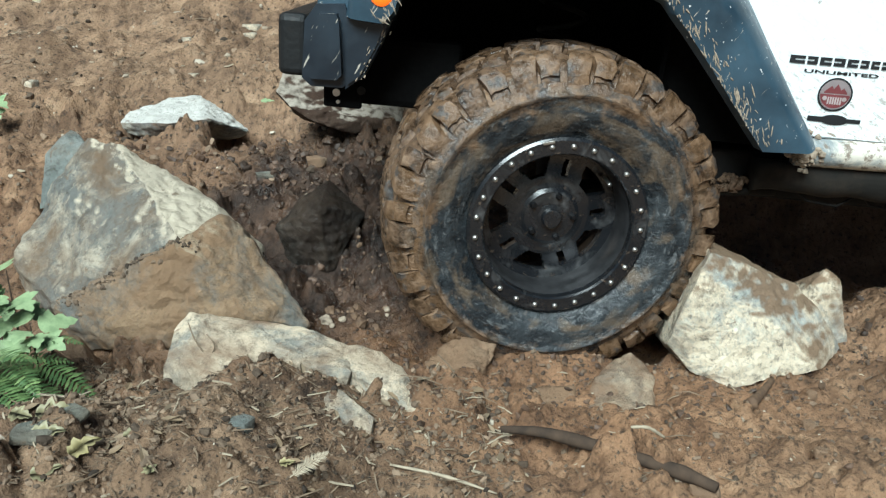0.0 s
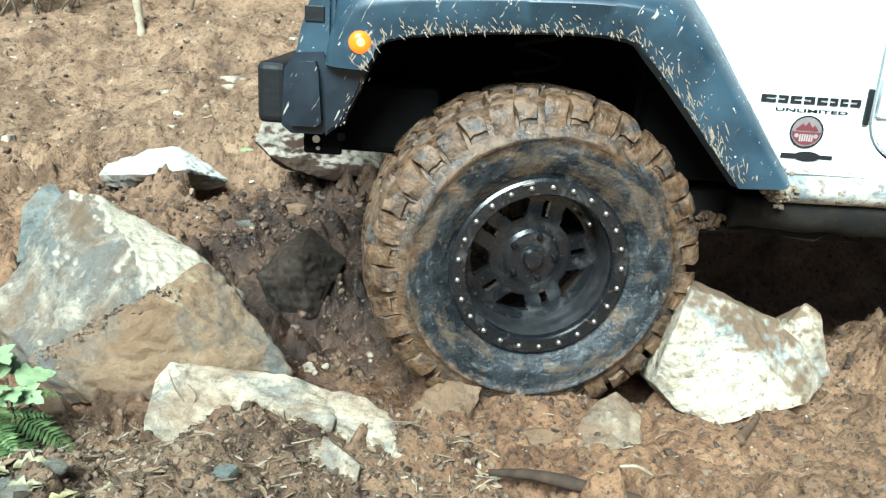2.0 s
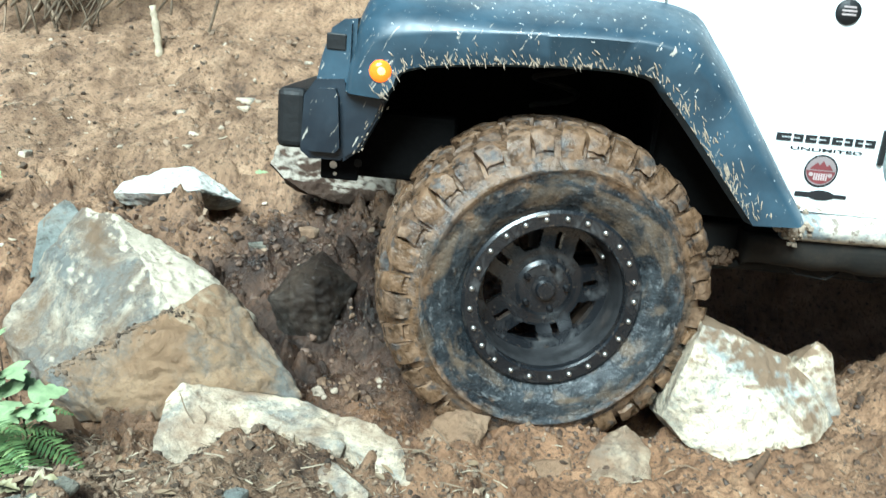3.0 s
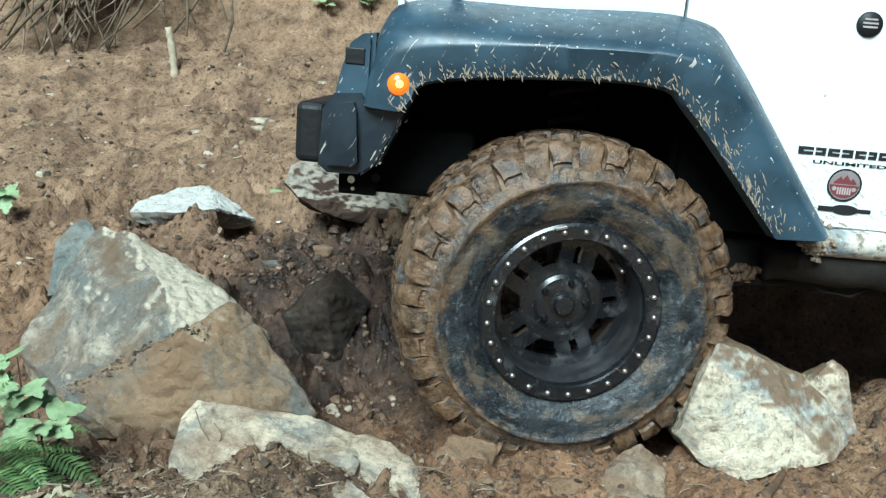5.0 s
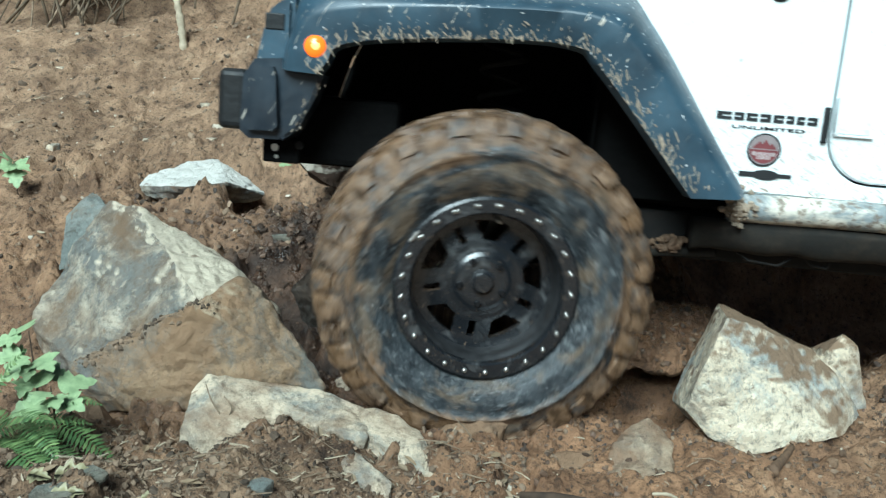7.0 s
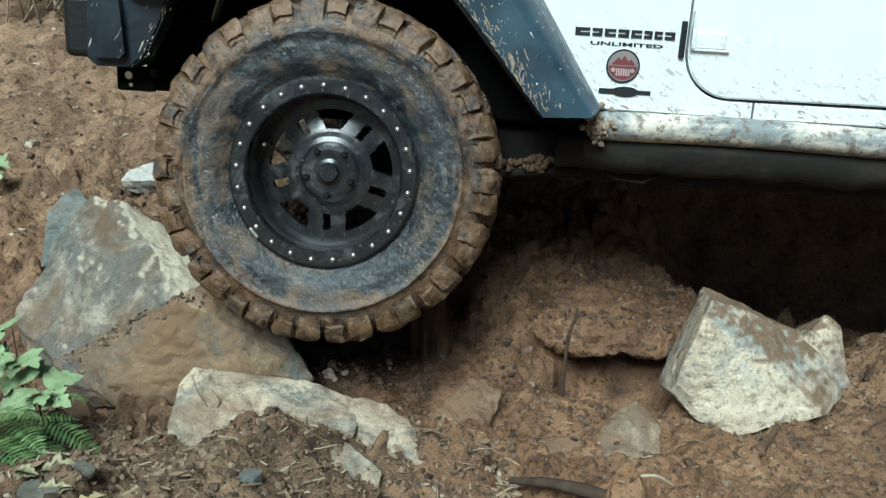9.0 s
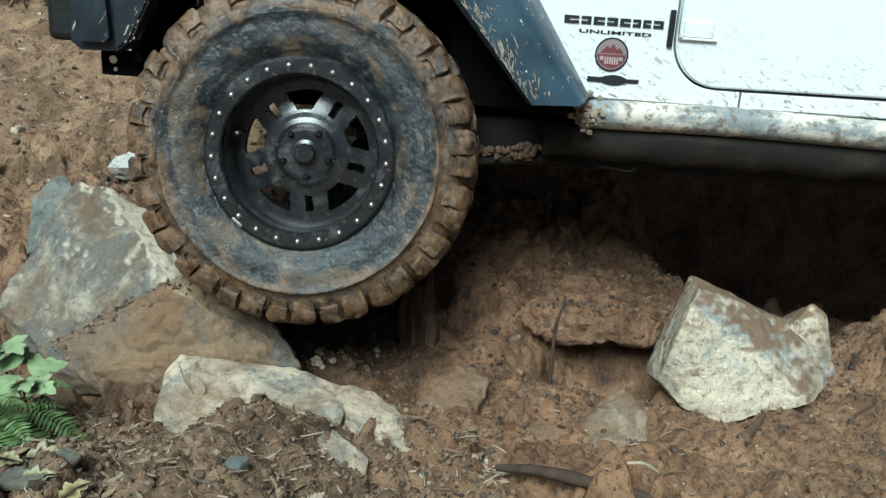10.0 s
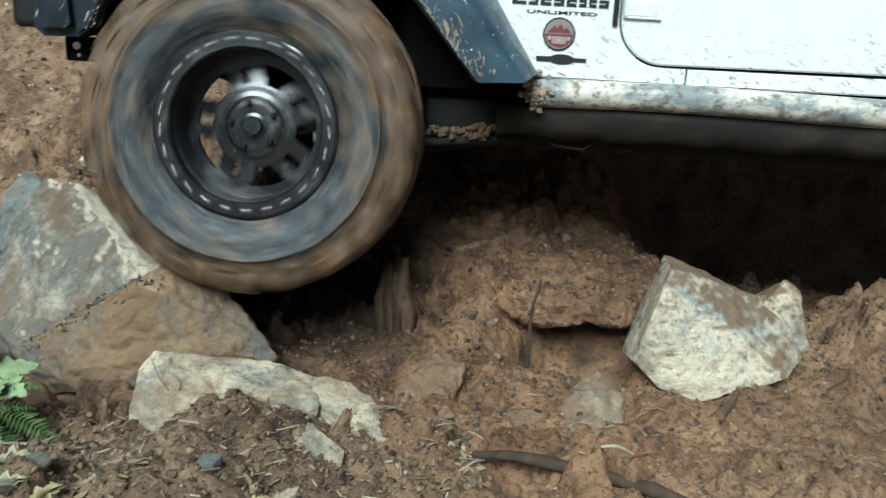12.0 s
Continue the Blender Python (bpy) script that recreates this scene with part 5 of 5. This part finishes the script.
def scatter_leaves():
    rnd = random.Random(21)
    verts, faces = [], []
    for _ in range(150):
        x, y = near_bank(rnd) if rnd.random() < 0.75 else back_slope(rnd)
        L = rnd.uniform(0.008, 0.022)
        m = Matrix.Translation((x, y, ground_at(x, y) + 0.006)) @ Euler((rnd.uniform(-0.5, 0.5), rnd.uniform(-0.5, 0.5), rnd.uniform(0, 6.3))).to_matrix().to_4x4()
        b = len(verts)
        for px, py, pz in ((-1, 0, 0), (-0.4, 0.38, 0.15), (0.4, 0.34, 0.18), (1, 0, 0.1), (0.4, -0.34, 0.18), (-0.4, -0.38, 0.15), (0, 0, 0)):
            verts.append(tuple(m @ Vector((px * L, py * L, pz * L))))
        faces += [[b, b + 6, b + 1], [b + 1, b + 6, b + 2], [b + 2, b + 6, b + 3], [b + 3, b + 6, b + 4], [b + 4, b + 6, b + 5], [b + 5, b + 6, b]]
    joined("dead_leaves", verts, faces, DEADLEAF, "curled brown dead leaves on the soil", "leaves")


scatter_leaves()


# single sticks, roots and stones
def stick(name, pts, radii, material, label, category="stick"):
    bm = bmesh.new()
    base = Vector(pts[0])
    sp = spline(pts, 14)
    rr = np.interp(np.linspace(0, 1, 14), np.linspace(0, 1, len(radii)), radii)
    rnd = random.Random(len(pts) * 7 + int(abs(base.x) * 100))
    tube(bm, [tuple(Vector(p) - base) for p in sp], [float(r * rnd.uniform(0.8, 1.2)) for r in rr], 8)
    ob = part(name, bm, material, None, "", True)
    ob.location = base
    return tagged(ob, label, category)


def lie(x, y, up=0.0):
    return (x, y, ground_at(x, y) + up)


def build_sticks():
    stick("root", [(x, y, ground_z(x, y) + 0.036) for x, y in ((0.124, 1.587), (0.217, 1.576), (0.333, 1.518), (0.473, 1.440), (0.544, 1.385))], [0.008, 0.014, 0.017, 0.016, 0.011], ROOT, "dark muddy root lying in the soil", "root")
    stick("wood_chip", [lie(0.39, 1.50, 0.010), lie(0.43, 1.515, 0.014), lie(0.47, 1.53, 0.010)], [0.003, 0.004, 0.003], PALE_TWIG, "pale splinter of wood on the mud")
    stick("stick", [lie(0.32, 2.20, -0.01), (0.335, 2.21, 0.17), (0.355, 2.22, 0.23), (0.36, 2.22, 0.27)], [0.008, 0.006, 0.005, 0.004], ROOT, "short dark root sticking up from the rut", "root")
    stump = tagged(new("stump"), "mud-coated broken stump with ragged splinters", "stump")
    stump.location = (-0.055, 2.34, 0.06)
    rnd = random.Random(6)
    for k in range(11):
        a, h = rnd.uniform(0, math.tau), rnd.uniform(0.17, 0.25)
        x, y = 0.024 * math.cos(a) + 0.006 * k - 0.03, 0.02 * math.sin(a)
        bm = bmesh.new()
        tube(bm, [(x, y, -0.05), (x + rnd.uniform(-0.01, 0.01), y - 0.006, h * 0.5), (x + rnd.uniform(-0.02, 0.02) + 0.012, y, h)], [rnd.uniform(0.024, 0.036), rnd.uniform(0.018, 0.028), 0.009], 7)
        for v in bm.verts:
            v.co += Vector((noise.noise(v.co * 60), noise.noise(v.co * 60 + Vector((3, 1, 2))), 0)) * 0.007
        part("splinter", bm, MUDCLOT if k % 3 else ROOT, stump, "", True)
    stick("twig", [(-0.58, 1.78, 0.165), (-0.61, 1.79, 0.21), (-0.625, 1.80, 0.25)], [0.002, 0.002, 0.0015], TWIG, "thin dry twig standing by the low rock", "twig")
    stick("twig", [(-0.575, 1.78, 0.165), (-0.56, 1.78, 0.20), (-0.58, 1.79, 0.225)], [0.002, 0.002, 0.0015], TWIG, "thin bent dry twig by the low rock", "twig")
    stick("root", [lie(0.72, 1.72, 0.0), lie(0.78, 1.80, 0.02), lie(0.82, 1.86, 0.03)], [0.014, 0.012, 0.008], MUDCLOT, "small muddy root below the pale rock", "root")
    stick("stick", [(-1.69, 5.0, 0.80), (-1.70, 5.01, 0.96), (-1.72, 5.02, 1.10)], [0.024, 0.022, 0.02], PALE_TWIG, "pale broken stick standing in the bank")
    stick("twig", [lie(-0.95, 1.52, 0.012), lie(-0.85, 1.50, 0.02), lie(-0.74, 1.52, 0.012)], [0.003, 0.003, 0.002], PALE_TWIG, "bleached twig on the bank", "twig")
    stick("twig", [lie(-0.11, 1.43, 0.008), lie(0.0, 1.42, 0.010), lie(0.11, 1.41, 0.006)], [0.003, 0.004, 0.002], PALE_TWIG, "pale dry stalk on the bank", "twig")
    for (x, y), s in (((-0.39, 1.36), 0.034), ((-0.71, 1.34), 0.05), ((-0.74, 1.27), 0.05), ((0.53, 1.40), 0.04), ((0.86, 1.71), 0.022), ((0.81, 1.53), 0.02), ((0.93, 1.87), 0.02), ((-0.66, 2.86), 0.05), ((-0.50, 2.95), 0.04)):
        z = ground_at(x, y)
        rnd = random.Random(int(x * 100))
        flat = 0.35 if x < -0.6 else 1.0
        pts = [(x + s * rnd.uniform(0.7, 1.1) * math.cos(a), y + s * rnd.uniform(0.5, 0.8) * math.sin(a), z + 0.004 + h * s * flat * rnd.uniform(0.6, 1.3)) for h in (-0.4, 0.45) for a in (0.3, 1.6, 2.7, 3.9, 5.3)]
        rock("stone", [pts], BLUESTONE if -0.5 < x < -0.3 else SLATE if x < -0.6 else BURIED, "flat blue-grey stone on the soil" if -0.5 < x < -0.3 else "flat grey slate piece on the bank" if x < -0.6 else "small brown stone in the soil", 3, 0.004, 0.2, int(abs(x) * 50))
    # pale stones and chips in the slope
    for (x, y), sz in (((-1.07, 4.42), 0.05), ((-1.33, 4.19), 0.04), ((-1.08, 4.5), 0.06), ((-1.18, 3.78), 0.035), ((-2.05, 4.25), 0.07), ((-1.88, 3.66), 0.06), ((-1.5, 4.6), 0.03), ((-0.8, 4.9), 0.03), ((-2.3, 4.7), 0.05)):
        z = ground_at(x, y)
        rnd = random.Random(int(y * 100))
        pts = [(x + sz * rnd.uniform(0.6, 1.1) * math.cos(a), y + sz * rnd.uniform(0.5, 0.8) * math.sin(a), z + h * sz * 0.6) for h in (-0.5, 0.35) for a in (0.3, 1.6, 2.7, 3.9, 5.3)]
        rock("slope_stone", [pts], LOW_ROCK, "pale stone set in the soil slope", 3, 0.006, 0.2, int(y * 50))
    # a tangle of tree roots hangs over the bank
    rnd = random.Random(31)
    mass = tagged(new("root_tangle"), "tangle of brown tree roots hanging over the bank", "tree roots")
    mass.location = (-2.2, 5.36, 0.86)
    for i in range(64):
        x = rnd.gauss(-0.05, 0.28)
        r = rnd.uniform(0.006, 0.020) * (1.6 if i % 9 == 0 else 1)
        top = Vector((x * 0.75, 0.30 + rnd.uniform(-0.05, 0.1), 0.75 + rnd.uniform(-0.1, 0.2)))
        end = Vector((x * 1.3 + rnd.uniform(-0.35, 0.3), -0.06 + rnd.uniform(-0.1, 0.1), rnd.uniform(-0.02, 0.35)))
        mid = (top + end) / 2 + Vector((rnd.uniform(-0.22, 0.22), rnd.uniform(-0.12, 0.02), rnd.uniform(-0.1, 0.15)))
        bm = bmesh.new()
        tube(bm, [tuple(p) for p in spline([tuple(top), tuple(mid), tuple(end)], 9)], [r * (1 - 0.07 * k) for k in range(9)], 6)
        part("root", bm, TWIG if i % 6 == 0 else BARK, mass, "", True)


build_sticks()


# ---------------------------------------------------------------- plants
def frond(bm, start, way, length, droop, pinna):
    """A fern frond: a bent stalk with paired leaflets."""
    n = 30
    p = Vector(start)
    d = Vector(way).normalized()
    prev = p.copy()
    for i in range(n):
        u = i / (n - 1)
        d = (d + Vector((0, 0, -droop / n))).normalized()
        q = p + d * (length / n)
        side = d.cross(Vector((0, 0, 1))).normalized()
        up = side.cross(d).normalized()
        w = 0.0012 * (1 - 0.7 * u)
        a = [bm.verts.new(p + side * w), bm.verts.new(p - side * w), bm.verts.new(q - side * w), bm.verts.new(q + side * w)]
        bm.faces.new(a)
        L = pinna * math.sin(math.pi * (0.12 + 0.86 * u)) ** 0.8
        if i > 2:
            for s in (-1, 1):
                out = (side * s + d * 0.35 + up * random.uniform(-0.1, 0.25)).normalized()
                k = out.cross(up).normalized()
                hw = length / n * 0.42
                r = [p + k * hw * 0.4, p + out * L * 0.45 + k * hw, p + out * L + up * (-0.12 * L), p + out * L * 0.45 - k * hw, p - k * hw * 0.4]
                bm.faces.new([bm.verts.new(v) for v in r])
        p = q


def build_fern(x, y, z, fronds, label):
    random.seed(int(abs(x) * 1000))
    root = tagged(new("fern"), label, "fern")
    root.location = (x, y, z)
    for dx, dy, dz, L, dr in fronds:
        bm = bmesh.new()
        frond(bm, (0, 0, 0), (dx, dy, dz), L, dr, L * 0.17)
        part("frond", bm, FERN, root)
    return root


def leaf_blade(bm, base, way, up, L, w):
    way, up = Vector(way).normalized(), Vector(up).normalized()
    side = way.cross(up).normalized()
    base = Vector(base)
    out = [(0, 0), (0.02, 0.20), (0.10, 0.42), (0.20, 0.36), (0.26, 0.52), (0.38, 0.62), (0.42, 0.44), (0.47, 0.27), (0.58, 0.36), (0.68, 0.32), (0.74, 0.17), (0.86, 0.15), (1, 0)]
    mid = [bm.verts.new(base + way * (t * L) - up * (0.12 * L * t * t)) for t, _ in out]
    for s in (-1, 1):
        edge = [bm.verts.new(base + way * (t * L) + side * (s * h * w) - up * (0.12 * L * t * t - 0.10 * w * h)) for t, h in out[1:-1]]
        prev_m, prev_e = mid[0], None
        for i, e in enumerate(edge):
            if prev_e is None:
                bm.faces.new((mid[0], mid[1], e))
            else:
                bm.faces.new((mid[i], mid[i + 1], e, prev_e))
            prev_e = e
        bm.faces.new((mid[-2], mid[-1], prev_e))


def build_sapling(x, y, z, leaves, label):
    root = tagged(new("seedling"), label, "plant")
    root.location = (x, y, z)
    bm = bmesh.new()
    top = max(l[0][2] for l in leaves)
    tube(bm, [(0, 0, -0.02), (0.004, 0, top * 0.5), (0, 0.004, top)], [0.003, 0.0025, 0.0015], 6)
    part("stem", bm, ROOT, root)
    for b, w, L in leaves:
        bm = bmesh.new()
        leaf_blade(bm, b, w, (0.15, -0.45, 0.9), L, L * 0.78)
        for v in bm.verts:
            v.co.z += 0.10 * L * noise.noise(v.co * 30 + Vector((L * 90, 0, 0)))
        bmesh.ops.recalc_face_normals(bm, faces=bm.faces)
        part("leaf", bm, BROAD, root, "", True)
    return root


DEAD = [(-0.740, 1.260, 0.1, 0.064, OLIVE, "olive"),
        (-0.770, 1.340, 0.2, 0.075, OLIVE, "olive"),
        (-0.660, 1.230, 0.9, 0.064, YELLOW, "yellow"),
        (-0.830, 1.360, -0.3, 0.053, OLIVE, "olive"),
        (-0.610, 1.340, 0.5, 0.041, OLIVE, "olive"),
        (-0.500, 1.190, 2.2, 0.038, OLIVE, "olive"),
        (-0.700, 1.170, 0.4, 0.053, OLIVE, "olive"),
        (-0.300, 1.280, 0.3, 0.030, YELLOW, "yellow")]


def build_plants():
    z = ground_at(-0.96, 1.60)
    build_fern(-0.98, 1.58, z + 0.04, [(1.0, -0.15, 0.75, 0.28, 1.9), (0.9, -0.5, 0.35, 0.26, 1.2), (0.4, -0.8, 0.45, 0.24, 1.3), (0.7, 0.1, 1.0, 0.22, 1.6), (0.6, -0.5, 0.9, 0.24, 1.7), (-0.5, -0.4, 0.7, 0.25, 1.2), (-0.8, 0.3, 0.6, 0.25, 1.2)], "green fern with feathery fronds on the bank")
    build_fern(-1.04, 1.52, ground_at(-1.04, 1.52) + 0.03, [(0.6, -0.2, 0.9, 0.28, 1.3), (0.9, -0.4, 0.6, 0.28, 1.3), (0.2, -0.6, 0.8, 0.24, 1.0), (0.9, 0.3, 0.8, 0.26, 1.3), (0.3, 0.2, 1.0, 0.24, 0.9), (0.8, -0.1, 0.3, 0.24, 0.9), (0.5, -0.7, 0.3, 0.22, 0.8)], "green fern with feathery fronds on the bank")
    rnd = random.Random(52)
    for x, y, tall, n in ((-0.965, 1.66, 0.25, 13), (-0.90, 1.60, 0.15, 8)):
        leaves = []
        for k in range(n):
            a = k * 2.4 + rnd.uniform(-0.3, 0.3)
            leaves.append(((0.02 * math.cos(a), 0.02 * math.sin(a), tall * rnd.uniform(0.6, 1.05)), (math.cos(a), math.sin(a) - 0.45, rnd.uniform(-0.55, 0.15)), rnd.uniform(0.050, 0.085)))
        build_sapling(x, y, ground_at(x, y), leaves, "leafy green seedling beside the fern")
    build_sapling(-1.86, 3.3, ground_at(-1.86, 3.3), [((0, 0, 0.13), (0.8, -0.4, -0.1), 0.10), ((0, 0, 0.12), (-0.7, -0.5, 0.1), 0.10), ((0, 0, 0.11), (0.4, -0.7, -0.6), 0.10), ((0, 0, 0.14), (-0.2, -0.5, 0.4), 0.09)], "small green seedling on the slope")
    rnd = random.Random(77)
    for i in range(7):
        x, y = -0.6 + rnd.uniform(-0.35, 0.35), 5.75 + rnd.uniform(-0.1, 0.4)
        zz = ground_at(x, y)
        build_sapling(x, y, zz, [((0, 0, rnd.uniform(0.05, 0.3)), (rnd.uniform(-1, 1), rnd.uniform(-1, 0.2), rnd.uniform(-0.3, 0.4)), rnd.uniform(0.06, 0.12)) for _ in range(9)], "leafy green weeds on top of the bank")
    # a dry yellow fern tip lying on the near bank
    random.seed(5)
    bm = bmesh.new()
    frond(bm, (0, 0, 0), (0.55, 0.35, 0.35), 0.085, 0.3, 0.024)
    x, y = -0.28, 1.27
    ob = part("dry_fern_tip", bm, PALE_TWIG)
    ob.location = (x, y, ground_at(x, y) + 0.004)
    tagged(ob, "dry yellow fern tip lying on the soil", "fern leaf")
    for x, y, a, L, mt, tint in DEAD:
        bm = bmesh.new()
        leaf_blade(bm, (0, 0, 0.012), (math.cos(a), math.sin(a), 0.12), (0.1, -0.35, 1), L, L * 0.62)
        for v in bm.verts:
            v.co.z += 0.10 * L * noise.noise(v.co * 40 + Vector((a, 0, 0)))
        ob = part("dead_leaf", bm, mt, None, "", True)
        ob.location = (x, y, ground_at(x, y) + 0.004)
        tagged(ob, "curled " + tint + " dead leaf lying on the bank", "leaf", "dead leaves on the bank")
    bm = bmesh.new()
    leaf_blade(bm, (0, 0, 0), (0.9, 0.2, 0.1), (0, -0.3, 1), 0.05, 0.03)
    ob = part("fallen_leaf", bm, BROAD)
    ob.location = (-0.70, 3.0, 0.545)
    tagged(ob, "small green leaf lying on the slab rock", "leaf")


build_plants()

# ---------------------------------------------------------------- things that move
CARROWS = [
    (0, 0.2714, 1.9814, 0.4500, -5.000, 3.070, -0.182),
    (0.5, 0.2714, 1.9814, 0.4500, -5.000, 3.070, -0.182),
    (1, 0.2714, 1.9814, 0.4500, -5.000, 3.070, -0.182),
    (1.5, 0.2714, 1.9814, 0.4500, -5.000, 3.070, -0.182),
    (2, 0.2714, 1.9814, 0.4500, -5.000, 3.070, -0.182),
    (2.5, 0.2714, 1.9814, 0.4500, -5.000, 3.070, -0.182),
    (3, 0.2714, 1.9814, 0.4500, -5.000, 3.070, -0.182),
    (5, 0.2808, 1.9507, 0.4683, -5.483, 3.007, -1.457),
    (5.5, 0.2750, 1.9568, 0.4746, -4.805, 3.032, -2.175),
    (6, 0.2450, 1.9521, 0.4842, -4.863, 2.942, -3.158),
    (6.5, 0.1679, 1.9558, 0.4893, -4.911, 2.650, -4.659),
    (7, 0.0561, 1.9456, 0.4941, -5.162, 2.572, -6.530),
    (9, -0.2601, 1.9782, 0.6427, -4.249, 2.728, -2.022),
    (9.5, -0.2537, 1.9692, 0.6408, -3.698, 2.982, -1.799),
    (10, -0.2591, 1.9787, 0.6427, -3.615, 2.914, -2.015),
    (10.5, -0.2745, 1.9892, 0.6614, -4.218, 3.137, -2.276),
    (11, -0.2972, 2.0131, 0.6636, -5.238, 3.186, -3.080),
    (11.5, -0.3005, 2.0671, 0.6645, -5.900, 3.072, -4.151),
    (12, -0.3056, 2.0636, 0.6534, -5.669, 3.257, -4.119),
]
WHEELROWS = [
    (0, 0.0004, 0.0146, -0.0063, 13.0, 0.0, 0.0),
    (0.5, 0.0004, 0.0146, -0.0063, 13.0, 0.0, 0.0),
    (1, 0.0004, 0.0146, -0.0063, 13.0, 0.0, 0.0),
    (1.5, 0.0004, 0.0146, -0.0063, 13.0, 0.0, 0.0),
    (2, 0.0004, 0.0146, -0.0063, 13.0, 0.0, 0.0),
    (2.5, 0.0004, 0.0146, -0.0063, 13.0, 0.0, 0.0),
    (3, 0.0004, 0.0146, -0.0063, 13.0, 0.0, 0.0),
    (5, -0.0017, 0.0146, -0.0054, 13.0, 0.0, 0.0),
    (5.5, 0.0029, 0.0146, -0.0169, 13.0, 0.0, 0.0),
    (6, 0.0042, 0.0146, -0.0315, 13.0, 0.0, 5.0),
    (6.5, 0.0028, 0.0144, -0.0315, 12.0, 0.0, 20.0),
    (7, -0.0084, 0.0141, -0.0368, 11.0, 0.0, 43.0),
    (7.2, -0.0142, 0.0140, -0.0268, 10.1, -0.7, 63.0),
    (7.6, -0.0258, 0.0138, -0.0068, 8.2, -2.1, 85.0),
    (8.2, -0.0432, 0.0136, 0.0232, 5.5, -4.2, 108.0),
    (8.8, -0.0606, 0.0136, 0.0531, 2.7, -6.3, 118.5),
    (9, -0.0659, 0.0136, 0.0631, 2.0, -7.0, 120.0),
    (9.5, -0.0891, 0.0136, 0.0684, 2.0, -7.0, 123.0),
    (10, -0.0955, 0.0136, 0.0754, 2.0, -7.0, 127.0),
    (10.5, -0.1138, 0.0136, 0.0822, 2.0, -7.0, 133.0),
    (10.7, -0.1155, 0.0136, 0.0877, 2.0, -7.0, 136.0),
    (10.8, -0.1164, 0.0136, 0.0905, 2.0, -7.0, 139.0),
    (10.9, -0.1172, 0.0136, 0.0932, 2.0, -7.0, 153.0),
    (11, -0.1181, 0.0136, 0.0960, 2.0, -7.0, 190.0),
    (11.1, -0.1180, 0.0136, 0.0937, 2.0, -7.0, 240.0),
    (11.2, -0.1178, 0.0136, 0.0914, 2.0, -7.0, 295.0),
    (11.3, -0.1177, 0.0136, 0.0892, 2.0, -7.0, 352.0),
    (11.4, -0.1175, 0.0136, 0.0869, 2.0, -7.0, 410.0),
    (11.5, -0.1174, 0.0136, 0.0846, 2.0, -7.0, 467.0),
    (11.6, -0.1177, 0.0136, 0.0867, 2.0, -7.0, 522.0),
    (11.7, -0.1181, 0.0136, 0.0887, 2.0, -7.0, 570.0),
    (11.8, -0.1184, 0.0136, 0.0908, 2.0, -7.0, 612.0),
    (11.9, -0.1187, 0.0136, 0.0929, 2.0, -7.0, 646.0),
    (12, -0.1191, 0.0136, 0.0949, 2.0, -7.0, 675.0),
]


def turn(yaw, pitch, roll):
    return Matrix.Rotation(radians(yaw), 4, "Z") @ Matrix.Rotation(radians(roll), 4, "X") @ Matrix.Rotation(radians(pitch), 4, "Y")


def build_flung_clods():
    """Lumps of mud that the spinning wheel throws back under the car."""
    rnd = random.Random(15)
    out = []
    for i in range(12):
        bm = bmesh.new()
        bmesh.ops.create_icosphere(bm, subdivisions=2, radius=rnd.uniform(0.007, 0.018))
        for v in bm.verts:
            v.co *= 1 + 0.5 * noise.noise(v.co * 90 + Vector((i, 0, 0)))
        ob = part("flung_clod", bm, DRYMUD if i % 2 else MUDCLOT)
        tagged(ob, "wet brown lump of mud thrown by the wheel", "mud clod", "thrown mud clods")
        x0, y0 = -0.28 + rnd.uniform(-0.08, 0.12), 2.22 + rnd.uniform(-0.06, 0.1)
        x1, y1 = 0.75 + rnd.uniform(-0.4, 0.6), 2.45 + rnd.uniform(-0.1, 0.3)
        z0, z1 = ground_at(x0, y0) + 0.004, ground_at(x1, y1) + 0.004
        t0 = 10.95 + i * 0.085
        rows = [(0.0, pose(x0, y0, z0)), (t0, pose(x0, y0, z0))]
        flight = 0.30
        for k in range(1, 7):
            u = k / 6
            rows.append((t0 + u * flight, pose(x0 + (x1 - x0) * u, y0 + (y1 - y0) * u, z0 + (z1 - z0) * u + 4 * u * (1 - u) * (0.12 + 0.26 * ((i * 5) % 7) / 7), 60 * u, 40 * u, 0)))
        rows.append((12.5, rows[-1][1]))
        out.append((ob, rows))
    return out


FLUNG = build_flung_clods()


def motions():
    walk(car, [(t, Matrix.Translation((x, y, z)) @ turn(w, p, r)) for t, x, y, z, w, p, r in CARROWS])
    walk(front_wheel, [(t, Matrix.Translation((x, y, z)) @ turn(s, 0, c) @ Matrix.Rotation(radians(-spin), 4, "Y")) for t, x, y, z, s, c, spin in WHEELROWS])
    for ob, rows in FLUNG:
        walk(ob, rows)


motions()
